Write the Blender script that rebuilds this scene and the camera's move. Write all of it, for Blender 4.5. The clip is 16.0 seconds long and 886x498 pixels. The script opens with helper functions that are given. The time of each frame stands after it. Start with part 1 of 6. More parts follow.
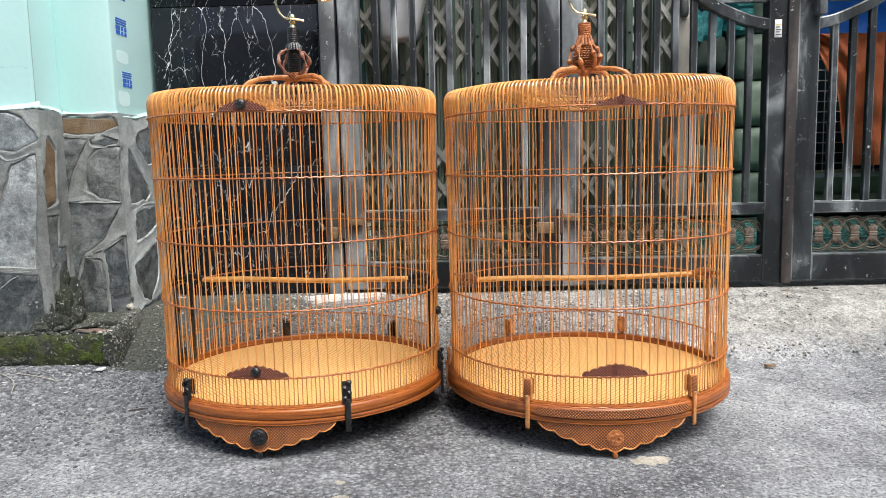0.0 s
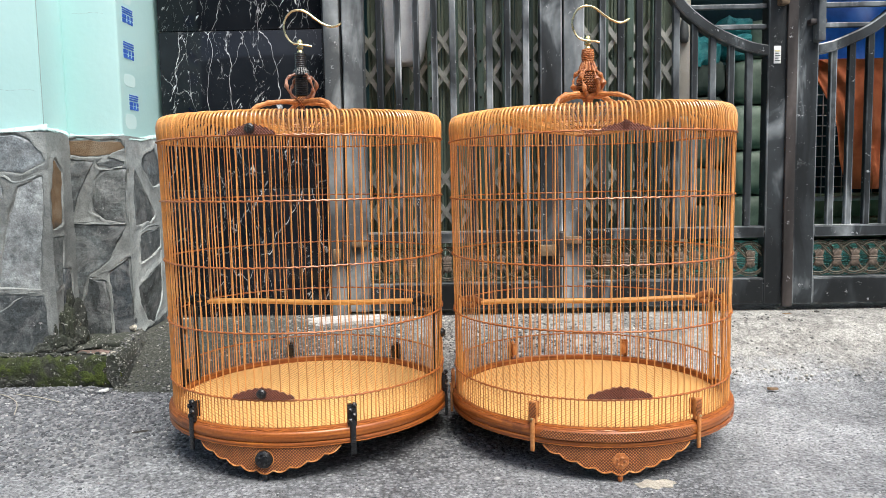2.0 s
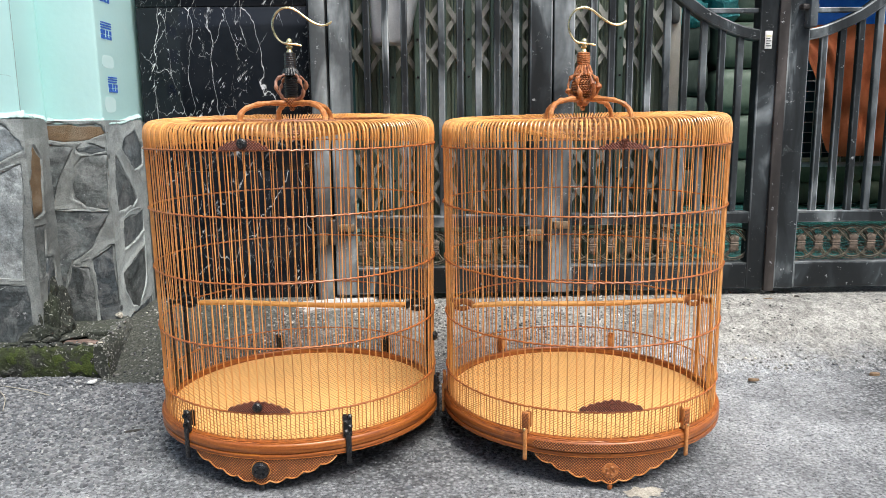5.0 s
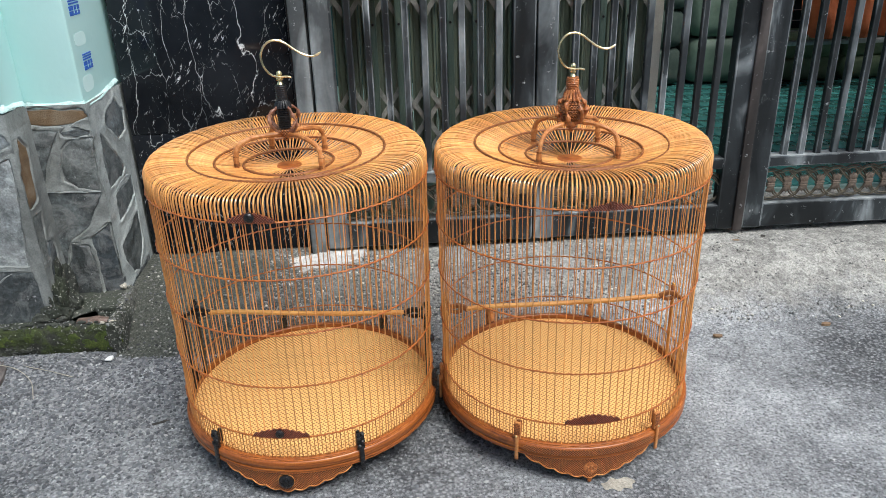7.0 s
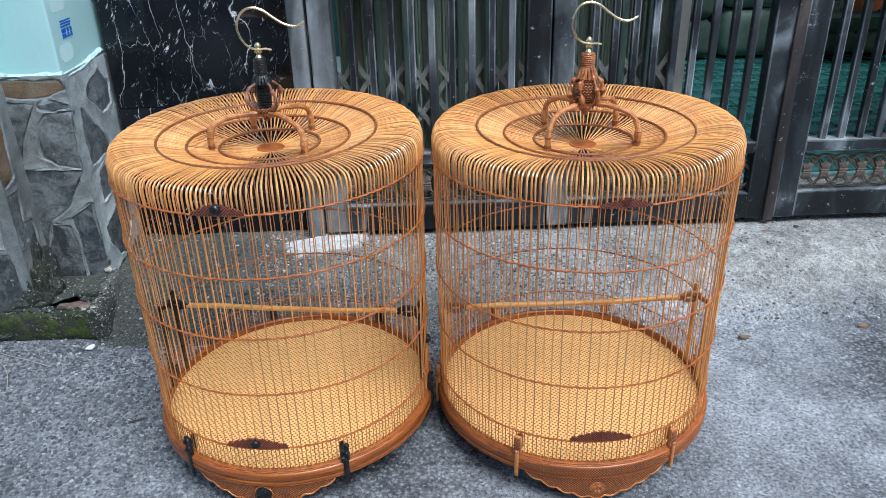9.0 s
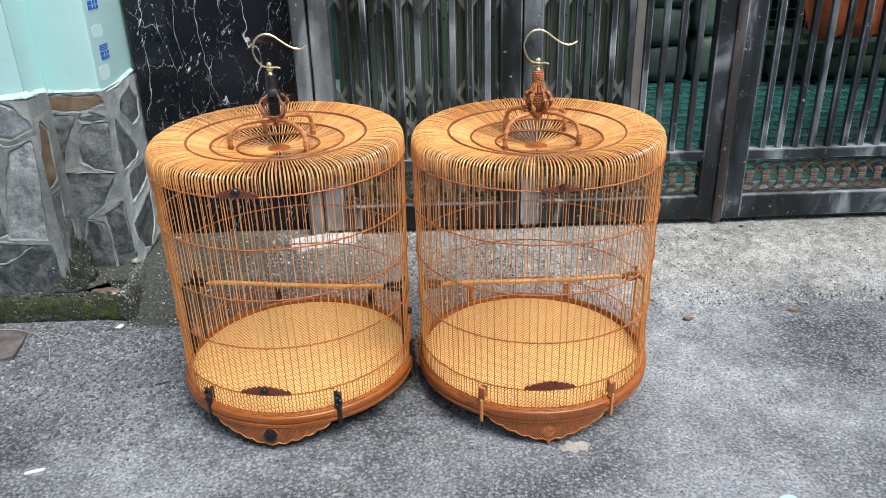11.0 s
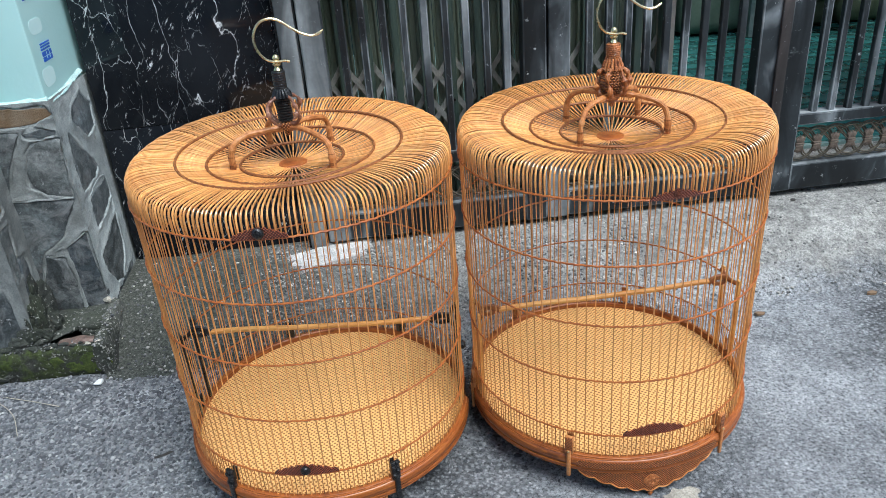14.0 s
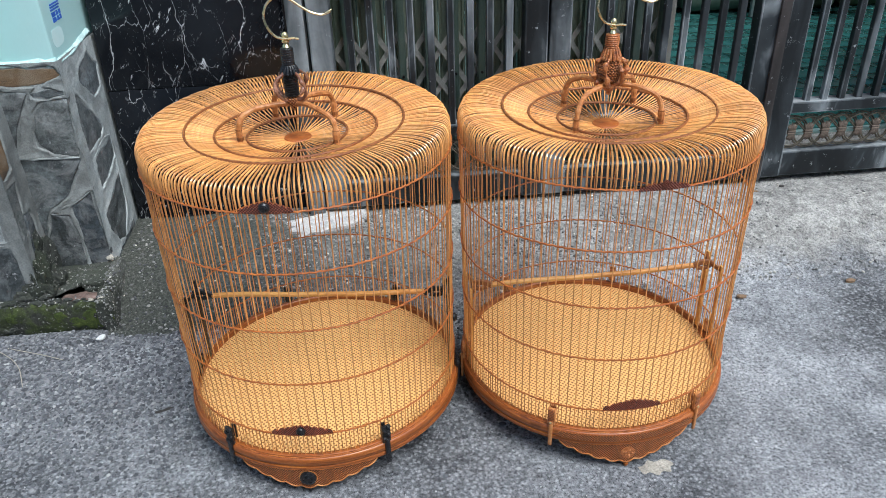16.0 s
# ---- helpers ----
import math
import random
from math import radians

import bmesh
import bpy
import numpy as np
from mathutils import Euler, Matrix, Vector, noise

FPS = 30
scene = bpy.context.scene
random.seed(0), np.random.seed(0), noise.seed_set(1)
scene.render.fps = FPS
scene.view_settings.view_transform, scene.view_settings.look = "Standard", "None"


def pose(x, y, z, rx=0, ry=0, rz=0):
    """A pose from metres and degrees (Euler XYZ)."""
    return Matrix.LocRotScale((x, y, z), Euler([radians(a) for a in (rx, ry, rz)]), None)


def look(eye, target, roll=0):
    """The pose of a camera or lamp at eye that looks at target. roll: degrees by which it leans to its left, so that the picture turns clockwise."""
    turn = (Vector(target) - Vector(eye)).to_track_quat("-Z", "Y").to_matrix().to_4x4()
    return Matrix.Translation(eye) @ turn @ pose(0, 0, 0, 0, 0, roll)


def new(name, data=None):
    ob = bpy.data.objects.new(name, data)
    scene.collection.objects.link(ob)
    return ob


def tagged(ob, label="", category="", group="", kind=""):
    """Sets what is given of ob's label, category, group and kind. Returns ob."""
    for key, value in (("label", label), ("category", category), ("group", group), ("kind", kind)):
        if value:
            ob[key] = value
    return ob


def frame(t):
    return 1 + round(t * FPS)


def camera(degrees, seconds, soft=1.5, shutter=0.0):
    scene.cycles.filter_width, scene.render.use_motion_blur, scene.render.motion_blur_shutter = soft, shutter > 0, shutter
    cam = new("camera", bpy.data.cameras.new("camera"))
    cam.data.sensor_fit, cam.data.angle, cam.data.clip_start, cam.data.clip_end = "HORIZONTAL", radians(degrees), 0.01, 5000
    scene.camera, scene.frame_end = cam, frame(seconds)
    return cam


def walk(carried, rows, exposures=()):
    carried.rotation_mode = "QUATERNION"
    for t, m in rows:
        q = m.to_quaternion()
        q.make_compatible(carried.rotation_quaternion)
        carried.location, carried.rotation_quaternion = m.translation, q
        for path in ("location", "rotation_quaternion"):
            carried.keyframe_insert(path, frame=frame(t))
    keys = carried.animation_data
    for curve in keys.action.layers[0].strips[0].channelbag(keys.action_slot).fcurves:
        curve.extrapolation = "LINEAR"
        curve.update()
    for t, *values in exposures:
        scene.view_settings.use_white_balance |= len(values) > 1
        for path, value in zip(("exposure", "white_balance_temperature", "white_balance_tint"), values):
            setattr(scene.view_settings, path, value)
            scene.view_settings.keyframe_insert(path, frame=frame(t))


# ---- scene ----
import functools
import itertools

# camera
cam = camera(61.0, 16.0, soft=0.5)
PATH = [
    (0, (0.018, 0.055, 0.461), (-0.006, 2.04, 0.219), -1.3),
    (0.5, (0.012, 0.054, 0.465), (-0.022, 2.044, 0.272), -1.1),
    (1, (0.011, 0.048, 0.471), (-0.027, 2.042, 0.315), -1.1),
    (1.5, (0.01, 0.044, 0.474), (-0.025, 2.038, 0.322), -1.1),
    (2, (0.007, 0.046, 0.464), (-0.012, 2.038, 0.279), -1.1),
    (2.5, (0.004, 0.052, 0.468), (0.01, 2.041, 0.259), -1.1),
    (3, (0.008, 0.055, 0.466), (0.041, 2.041, 0.237), -0.9),
    (3.5, (0.015, 0.051, 0.47), (0.068, 2.036, 0.23), -0.6),
    (4, (0.008, 0.054, 0.474), (0.06, 2.039, 0.235), -0.4),
    (4.2, (0.001, 0.052, 0.472), (0.055, 2.037, 0.231), -0.4),
    (6.3, (-0.03, 0.087, 0.913), (-0.019, 1.951, 0.187), -1.3),
    (6.5, (-0.023, 0.076, 0.942), (0.006, 1.916, 0.16), -1.5),
    (7, (-0.054, 0.09, 0.947), (0.048, 1.918, 0.142), -1.7),
    (7.5, (-0.072, 0.154, 0.941), (0.033, 1.965, 0.099), -1.6),
    (8, (-0.025, 0.236, 0.929), (0.043, 2.035, 0.058), -1.5),
    (8.5, (-0.005, 0.254, 0.919), (0.046, 2.044, 0.029), -1.4),
    (8.7, (-0.004, 0.249, 0.922), (0.039, 2.042, 0.037), -1.5),
    (10.8, (0.014, -0.025, 0.957), (0.048, 1.799, 0.139), -1.5),
    (11, (0.04, -0.041, 0.963), (0.073, 1.786, 0.149), -1.5),
    (11.5, (0.067, -0.071, 0.958), (0.1, 1.764, 0.164), -1.5),
    (12, (0.042, -0.065, 0.948), (0.073, 1.771, 0.155), -1.8),
    (12.5, (-0.032, -0.007, 0.947), (-0.001, 1.825, 0.145), -2.4),
    (13, (-0.05, 0.081, 0.941), (0.005, 1.9, 0.112), -3.2),
    (13.5, (-0.055, 0.222, 0.942), (0.033, 2.026, 0.084), -4.2),
    (14, (-0.128, 0.27, 0.938), (0.028, 2.052, 0.043), -4.4),
    (14.5, (-0.243, 0.282, 0.946), (-0.023, 2.041, 0.02), -3.9),
    (15, (-0.272, 0.286, 0.959), (-0.032, 2.032, 0.013), -3.1),
    (15.5, (-0.253, 0.273, 0.973), (-0.03, 2.009, 0.005), -2.2),
    (16, (-0.134, 0.238, 0.982), (0.03, 1.971, -0.002), -1.9),
]
walk(cam, [(t, look(eye, target, roll)) for t, eye, target, roll in PATH], [(0.0, 0.89, 6300, 7), (4.2, 0.92, 6300, 7), (6.3, 0.59, 6100, 5), (7.2, 0.53, 6000, 5), (8.0, 0.5, 5850, 5), (8.5, 0.43, 5250, 4), (8.7, 0.43, 5250, 4), (10.8, 0.6, 5950, 6), (12.5, 0.62, 6000, 6), (13.5, 0.53, 6150, 5), (14.0, 0.5, 5550, 3), (15.0, 0.47, 5100, 3), (15.5, 0.47, 5300, 3), (16.0, 0.47, 5650, 5)])

# ---- light: bright overcast sky ----
world = bpy.data.worlds.new("overcast")
scene.world = world
world.use_nodes = True
wn = world.node_tree.nodes
sky = wn.new("ShaderNodeTexSky")
sky.sky_type, sky.sun_disc = "NISHITA", False
sky.sun_elevation, sky.sun_rotation = radians(61), radians(146)
sky.air_density, sky.dust_density = 1.0, 4.0
wn["Background"].inputs["Strength"].default_value = 0.122
world.node_tree.links.new(sky.outputs[0], wn["Background"].inputs["Color"])
sun = new("sun", bpy.data.lights.new("sun", "SUN"))
sun.data.energy, sun.data.angle, sun.data.color = 2.6, radians(32), (1.0, 0.96, 0.9)
sun.matrix_basis = look((1.4, -0.7, 4.5), (0, 1.4, 0))


# ---- materials ----
class Mat:
    """A node material: a small graph with the calls that the surfaces share."""

    def __init__(self, name, rough=0.6, metal=0.0, spec=0.5):
        self.m = bpy.data.materials.new(name)
        self.m.use_nodes = True
        self.n, self.l = self.m.node_tree.nodes, self.m.node_tree.links
        self.b = self.n["Principled BSDF"]
        self.b.inputs["Roughness"].default_value = rough
        self.b.inputs["Metallic"].default_value = metal
        self.b.inputs["Specular IOR Level"].default_value = spec
        self.co = self.n.new("ShaderNodeTexCoord").outputs["Object"]

    def put(self, node, key, v):
        if hasattr(v, "is_linked"):
            self.l.new(v, node.inputs[key])
        else:
            node.inputs[key].default_value = v

    def world(self):
        self.co = self.n.new("ShaderNodeNewGeometry").outputs["Position"]
        return self

    def scaled(self, s):
        k = self.n.new("ShaderNodeMapping")
        self.l.new(self.co, k.inputs["Vector"])
        k.inputs["Scale"].default_value = s
        return k.outputs[0]

    def noise(self, scale, detail=4.0, rough=0.55, co=None, warp=0.0):
        k = self.n.new("ShaderNodeTexNoise")
        self.l.new(co or self.co, k.inputs["Vector"])
        k.inputs["Scale"].default_value, k.inputs["Detail"].default_value = scale, detail
        k.inputs["Roughness"].default_value, k.inputs["Distortion"].default_value = rough, warp
        return k.outputs["Fac"]

    def cells(self, scale, feature="F1", rand=1.0, co=None, out="Distance"):
        k = self.n.new("ShaderNodeTexVoronoi")
        k.feature = feature
        self.l.new(co or self.co, k.inputs["Vector"])
        k.inputs["Scale"].default_value, k.inputs["Randomness"].default_value = scale, rand
        return k.outputs[out]

    def ramp(self, fac, *stops):
        k = self.n.new("ShaderNodeValToRGB")
        self.l.new(fac, k.inputs[0])
        e = k.color_ramp.elements
        while len(e) < len(stops):
            e.new(0.5)
        for i, (p, c) in enumerate(stops):
            e[i].position = p
            e[i].color = (*c, 1) if isinstance(c, tuple) else (c, c, c, 1)
        return k.outputs[0]

    def mix(self, fac, a, b, blend="MIX"):
        k = self.n.new("ShaderNodeMix")
        k.data_type, k.blend_type = "RGBA", blend
        for key, v in ((0, fac), (6, a), (7, b)):
            if isinstance(v, tuple):
                v = (*v, 1)
            self.put(k, key, v)
        return k.outputs[2]

    def math(self, op, a, b=0.0):
        k = self.n.new("ShaderNodeMath")
        k.operation = op
        self.put(k, 0, a)
        self.put(k, 1, b)
        return k.outputs[0]

    def axis(self, which, co=None):
        k = self.n.new("ShaderNodeSeparateXYZ")
        self.l.new(co or self.co, k.inputs[0])
        return k.outputs[which]

    def random(self):
        return self.n.new("ShaderNodeObjectInfo").outputs["Random"]

    def island(self):
        return self.n.new("ShaderNodeNewGeometry").outputs["Random Per Island"]

    def bump(self, height, strength=0.3, dist=0.002):
        k = self.n.new("ShaderNodeBump")
        k.inputs["Strength"].default_value, k.inputs["Distance"].default_value = strength, dist
        self.l.new(height, k.inputs["Height"])
        if self.b.inputs["Normal"].is_linked:
            self.l.new(self.b.inputs["Normal"].links[0].from_socket, k.inputs["Normal"])
        self.l.new(k.outputs[0], self.b.inputs["Normal"])
        return self

    def done(self, color, rough=None):
        if isinstance(color, tuple):
            self.b.inputs["Base Color"].default_value = (*color, 1)
        else:
            self.l.new(color, self.b.inputs["Base Color"])
        if rough is not None:
            self.l.new(rough, self.b.inputs["Roughness"])
        return self.m


def grainy(name, dark, mid, light, scale=30, rough=0.6, metal=0.0, bump=0.3, stretch=(1, 1, 1), fine=400, spec=0.5, dist=0.001, vary=0.0, coat=0.0, stain=0.0):
    k = Mat(name, rough, metal, spec)
    co = k.scaled(stretch)
    big = k.noise(scale, 5, 0.6, co, 0.4)
    col = k.ramp(big, (0.25, dark), (0.5, mid), (0.78, light))
    if vary:
        tone = k.ramp(k.random(), (0.0, 1 - vary), (1.0, 1 + vary))
        col = k.mix(1.0, col, tone, "MULTIPLY")
    if stain:
        place = k.n.new("ShaderNodeNewGeometry").outputs["Position"]
        col = k.mix(k.ramp(k.noise(13, 5, 0.7, place, 0.6), (0.46, 0.0), (0.66, stain)), col, (0.42, 0.15, 0.035))
    small = k.noise(fine, 3, 0.6, co)
    col = k.mix(0.35, col, k.ramp(small, (0.3, 0.55), (0.7, 1.25)), "MULTIPLY")
    k.bump(small, bump, dist)
    k.b.inputs["Coat Weight"].default_value, k.b.inputs["Coat Roughness"].default_value = coat, 0.12
    return k.done(col, k.ramp(big, (0.2, min(1, rough + 0.12)), (0.8, max(0.03, rough - 0.08))))


BAMBOO = grainy("bamboo", (0.48, 0.172, 0.039), (0.72, 0.318, 0.086), (0.84, 0.485, 0.178), 25, 0.28, stretch=(1, 1, 0.25), vary=0.28, bump=0.15, coat=0.7, stain=0.45)
# darker copy of the bamboo: shade on the low bars put into the colour
SHADED_BAMBOO = grainy("shaded bamboo", (0.26, 0.09, 0.022), (0.43, 0.172, 0.047), (0.56, 0.28, 0.09), 30, 0.4, vary=0.25)
HOOP = grainy("hoop bamboo", (0.2, 0.048, 0.01), (0.39, 0.108, 0.019), (0.54, 0.19, 0.04), 60, 0.38, bump=0.4, coat=0.2)
RING = grainy("dark ring bamboo", (0.13, 0.04, 0.011), (0.24, 0.08, 0.02), (0.36, 0.14, 0.036), 80, 0.5, bump=0.4)
HANDLE = grainy("handle wood", (0.22, 0.066, 0.016), (0.49, 0.185, 0.05), (0.68, 0.35, 0.14), 70, 0.4, bump=0.4, dist=0.002)
BURL = grainy("knotty wood", (0.07, 0.024, 0.013), (0.24, 0.095, 0.05), (0.48, 0.26, 0.16), 90, 0.38, bump=0.6, dist=0.002, coat=0.3)
RED_WOOD = grainy("carved reddish wood", (0.11, 0.028, 0.008), (0.42, 0.135, 0.034), (0.64, 0.29, 0.105), 110, 0.36, bump=0.8, dist=0.002, fine=500, coat=0.3)
PERCH = grainy("perch wood", (0.48, 0.185, 0.036), (0.68, 0.32, 0.075), (0.78, 0.45, 0.14), 30, 0.4, stretch=(0.3, 1, 1))
# dark brown that deepens the contact shadow below the cages
SHADE_BOARD = grainy("shade-deepening board", (0.05, 0.022, 0.01), (0.1, 0.045, 0.02), (0.16, 0.08, 0.04), 20, 0.7)
BLACK = grainy("black lacquer", (0.004, 0.004, 0.005), (0.009, 0.009, 0.01), (0.02, 0.02, 0.022), 90, 0.28, bump=0.5, dist=0.0015)
BRASS = grainy("brass", (0.55, 0.45, 0.22), (0.78, 0.68, 0.4), (0.85, 0.78, 0.55), 60, 0.25, metal=1.0, bump=0.1)


def rim_bamboo():
    """Varnished split bamboo bent round: long fibres along the hoop, darker nodes and scorched patches."""
    k = Mat("rim bamboo", 0.34)
    a = k.math("ARCTAN2", k.axis(0), k.axis(1))
    v = k.n.new("ShaderNodeCombineXYZ")
    k.put(v, 0, k.math("MULTIPLY", a, 2.2))
    k.put(v, 1, k.math("MULTIPLY", k.axis(2), 260.0))
    fibre = k.noise(1.0, 6, 0.65, v.outputs[0], 0.3)
    u = k.n.new("ShaderNodeCombineXYZ")
    k.put(u, 0, k.math("MULTIPLY", a, 1.6))
    k.put(u, 1, k.math("MULTIPLY", k.axis(2), 16.0))
    patch = k.noise(1.7, 5, 0.6, u.outputs[0])
    c = k.ramp(fibre, (0.28, (0.13, 0.03, 0.005)), (0.5, (0.29, 0.078, 0.012)), (0.72, (0.46, 0.16, 0.028)))
    c = k.mix(k.ramp(patch, (0.36, 0.75), (0.44, 0.0)), c, (0.085, 0.021, 0.006))
    c = k.mix(0.5, c, k.ramp(k.noise(220, 3), (0.3, 0.7), (0.7, 1.2)), "MULTIPLY")
    k.bump(fibre, 0.25, 0.0012)
    k.b.inputs["Coat Weight"].default_value, k.b.inputs["Coat Roughness"].default_value = 0.12, 0.2
    return k.done(c, k.ramp(fibre, (0.3, 0.5), (0.7, 0.3)))


BAMBOO_RIM = rim_bamboo()


def carved(name, hole, face, edge, pitch, radius=0.0):
    """Fretwork: raised strands crossing on the diagonal over dark holes; with a radius it runs round the hoop."""
    k = Mat(name, 0.4)
    x, y, z = k.axis(0), k.axis(1), k.axis(2)
    s = k.math("MULTIPLY", k.math("ARCTAN2", x, k.math("MULTIPLY", y, -1.0)), radius) if radius else k.math("ADD", x, k.math("MULTIPLY", y, 0.45))
    wob = k.math("MULTIPLY", k.math("SUBTRACT", k.noise(90, 2), 0.5), 0.0016)
    s = k.math("ADD", s, wob)
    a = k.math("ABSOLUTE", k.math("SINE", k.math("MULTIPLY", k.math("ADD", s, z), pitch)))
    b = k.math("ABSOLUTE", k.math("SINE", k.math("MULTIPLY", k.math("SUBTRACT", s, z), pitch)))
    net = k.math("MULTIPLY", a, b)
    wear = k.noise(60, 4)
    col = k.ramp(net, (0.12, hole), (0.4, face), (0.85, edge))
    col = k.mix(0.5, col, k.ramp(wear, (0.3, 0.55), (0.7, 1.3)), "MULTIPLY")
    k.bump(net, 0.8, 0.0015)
    return k.done(col)


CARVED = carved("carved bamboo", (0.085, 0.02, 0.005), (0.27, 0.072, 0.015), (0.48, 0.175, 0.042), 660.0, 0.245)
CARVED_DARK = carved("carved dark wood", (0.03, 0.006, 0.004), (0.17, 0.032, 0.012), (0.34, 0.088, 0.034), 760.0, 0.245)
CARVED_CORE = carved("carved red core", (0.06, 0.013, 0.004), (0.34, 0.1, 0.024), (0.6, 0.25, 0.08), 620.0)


def mat_floor():
    """Cane weave: small dark holes on the diagonal between raised pale strands."""
    k = Mat("woven mat", 0.5)
    x, y = k.axis(0), k.axis(1)
    wob = k.math("MULTIPLY", k.math("SUBTRACT", k.noise(30, 2), 0.5), 0.004)
    u, v = k.math("ADD", k.math("ADD", x, y), wob), k.math("SUBTRACT", k.math("SUBTRACT", x, y), wob)
    a = k.math("ABSOLUTE", k.math("SINE", k.math("MULTIPLY", u, 350.0)))
    b = k.math("ABSOLUTE", k.math("SINE", k.math("MULTIPLY", v, 350.0)))
    hole = k.math("MULTIPLY", a, b)
    col = k.ramp(hole, (0.0, (0.93, 0.56, 0.215)), (0.46, (0.91, 0.53, 0.19)), (0.64, (0.58, 0.255, 0.064)), (0.84, (0.27, 0.1, 0.022)))
    col = k.mix(0.5, col, k.ramp(k.noise(9, 3), (0.3, 0.85), (0.7, 1.1)), "MULTIPLY")
    col = k.mix(0.4, col, k.ramp(k.noise(160, 3), (0.3, 0.7), (0.7, 1.2)), "MULTIPLY")
    k.bump(k.math("SUBTRACT", 1.0, hole), 0.5, 0.001)
    return k.done(col)


MAT = mat_floor()


def lane_colour(k):
    """Worn asphalt: chippings in a dark binder, rubbed flat and dusty in patches, open and dark in others."""
    dust = k.math("ADD", k.noise(2.3, 6, 0.62), k.math("MULTIPLY", k.axis(0), 0.06))
    open_up = k.ramp(dust, (0.4, 1.0), (0.62, 0.25))
    dust = k.ramp(dust, (0.36, 0.7), (0.7, 1.4))
    warp = k.n.new("ShaderNodeVectorMath")
    warp.operation = "MULTIPLY_ADD"
    wob = k.n.new("ShaderNodeTexNoise")
    k.l.new(k.co, wob.inputs["Vector"])
    wob.inputs["Scale"].default_value, wob.inputs["Detail"].default_value = 160, 3
    k.l.new(wob.outputs["Color"], warp.inputs[0])
    warp.inputs[1].default_value = (0.006, 0.006, 0.006)
    k.l.new(k.co, warp.inputs[2])
    co = warp.outputs[0]
    c, d = k.cells(125, "F1", 1.0, co, "Color"), k.cells(125, "F1", 1.0, co)
    f = k.cells(330, "F1", 1.0, None, "Color")
    g = k.ramp(c, (0.0, (0.23, 0.236, 0.246)), (0.45, (0.285, 0.292, 0.303)), (0.85, (0.33, 0.336, 0.345)), (1.0, (0.42, 0.422, 0.42)))
    g = k.mix(0.4, g, k.ramp(f, (0.0, (0.16, 0.165, 0.173)), (0.5, (0.29, 0.296, 0.305)), (1.0, (0.46, 0.46, 0.458))))
    g = k.mix(k.math("MULTIPLY", k.ramp(d, (0.24, 0.0), (0.6, 0.9)), open_up), g, (0.055, 0.058, 0.064))
    pit = k.noise(170, 6, 0.85)
    g = k.mix(1.0, g, k.ramp(pit, (0.38, 0.14), (0.47, 0.96), (0.62, 1.55)), "MULTIPLY")
    g = k.mix(1.0, g, dust, "MULTIPLY")
    g = k.mix(0.8, g, k.ramp(k.noise(14, 6, 0.7), (0.32, 0.66), (0.68, 1.28)), "MULTIPLY")
    return g, d, pit


def asphalt():
    k = Mat("asphalt", 0.88).world()
    g, da, db = lane_colour(k)
    k.bump(db, 1.0, 0.004).bump(k.math("SUBTRACT", 1.0, da), 0.45, 0.005).bump(k.noise(40, 4), 0.35, 0.005)
    return k.done(g)


def concrete(name, dark, mid, light, moss=0.0, specks=0.0):
    k = Mat(name, 0.9).world()
    big, mid_n, fine = k.noise(3.2, 6, 0.6), k.noise(28, 5, 0.65), k.noise(260, 4, 0.7)
    c = k.ramp(big, (0.3, dark), (0.5, mid), (0.7, light))
    c = k.mix(0.7, c, k.ramp(mid_n, (0.32, 0.6), (0.66, 1.22)), "MULTIPLY")
    c = k.mix(0.7, c, k.ramp(fine, (0.34, 0.5), (0.64, 1.3)), "MULTIPLY")
    if moss:
        f = k.ramp(k.noise(14, 6, 0.7), (0.5 - moss * 0.2, 0.0), (0.62 - moss * 0.2, 1.0))
        green = k.ramp(k.noise(60, 4), (0.3, (0.012, 0.017, 0.004)), (0.7, (0.062, 0.084, 0.011)))
        c = k.mix(f, c, green)
        spots = k.ramp(k.noise(120, 2), (0.68, 0.0), (0.72, 0.8))
        c = k.mix(spots, c, (0.4, 0.4, 0.36))
    if specks:
        c = k.mix(k.ramp(k.noise(7, 5, 0.7), (0.45, 0.0), (0.62, 0.75)), c, (0.022, 0.03, 0.011))
        near = k.ramp(k.noise(16, 4, 0.7), (0.4, 0.0), (0.6, 1.0))
        c = k.mix(k.math("MULTIPLY", near, k.ramp(k.noise(150, 3, 0.6), (0.62 - 0.05 * specks, 0.0), (0.66 - 0.05 * specks, 0.9))), c, (0.36, 0.355, 0.32))
        c = k.mix(k.ramp(k.noise(48, 5, 0.75), (0.34, 0.85), (0.42, 0.0)), c, (0.008, 0.009, 0.007))
    k.bump(mid_n, 0.8, 0.012).bump(k.noise(90, 5, 0.7), 0.7, 0.008).bump(fine, 0.5, 0.002)
    return k.done(c)


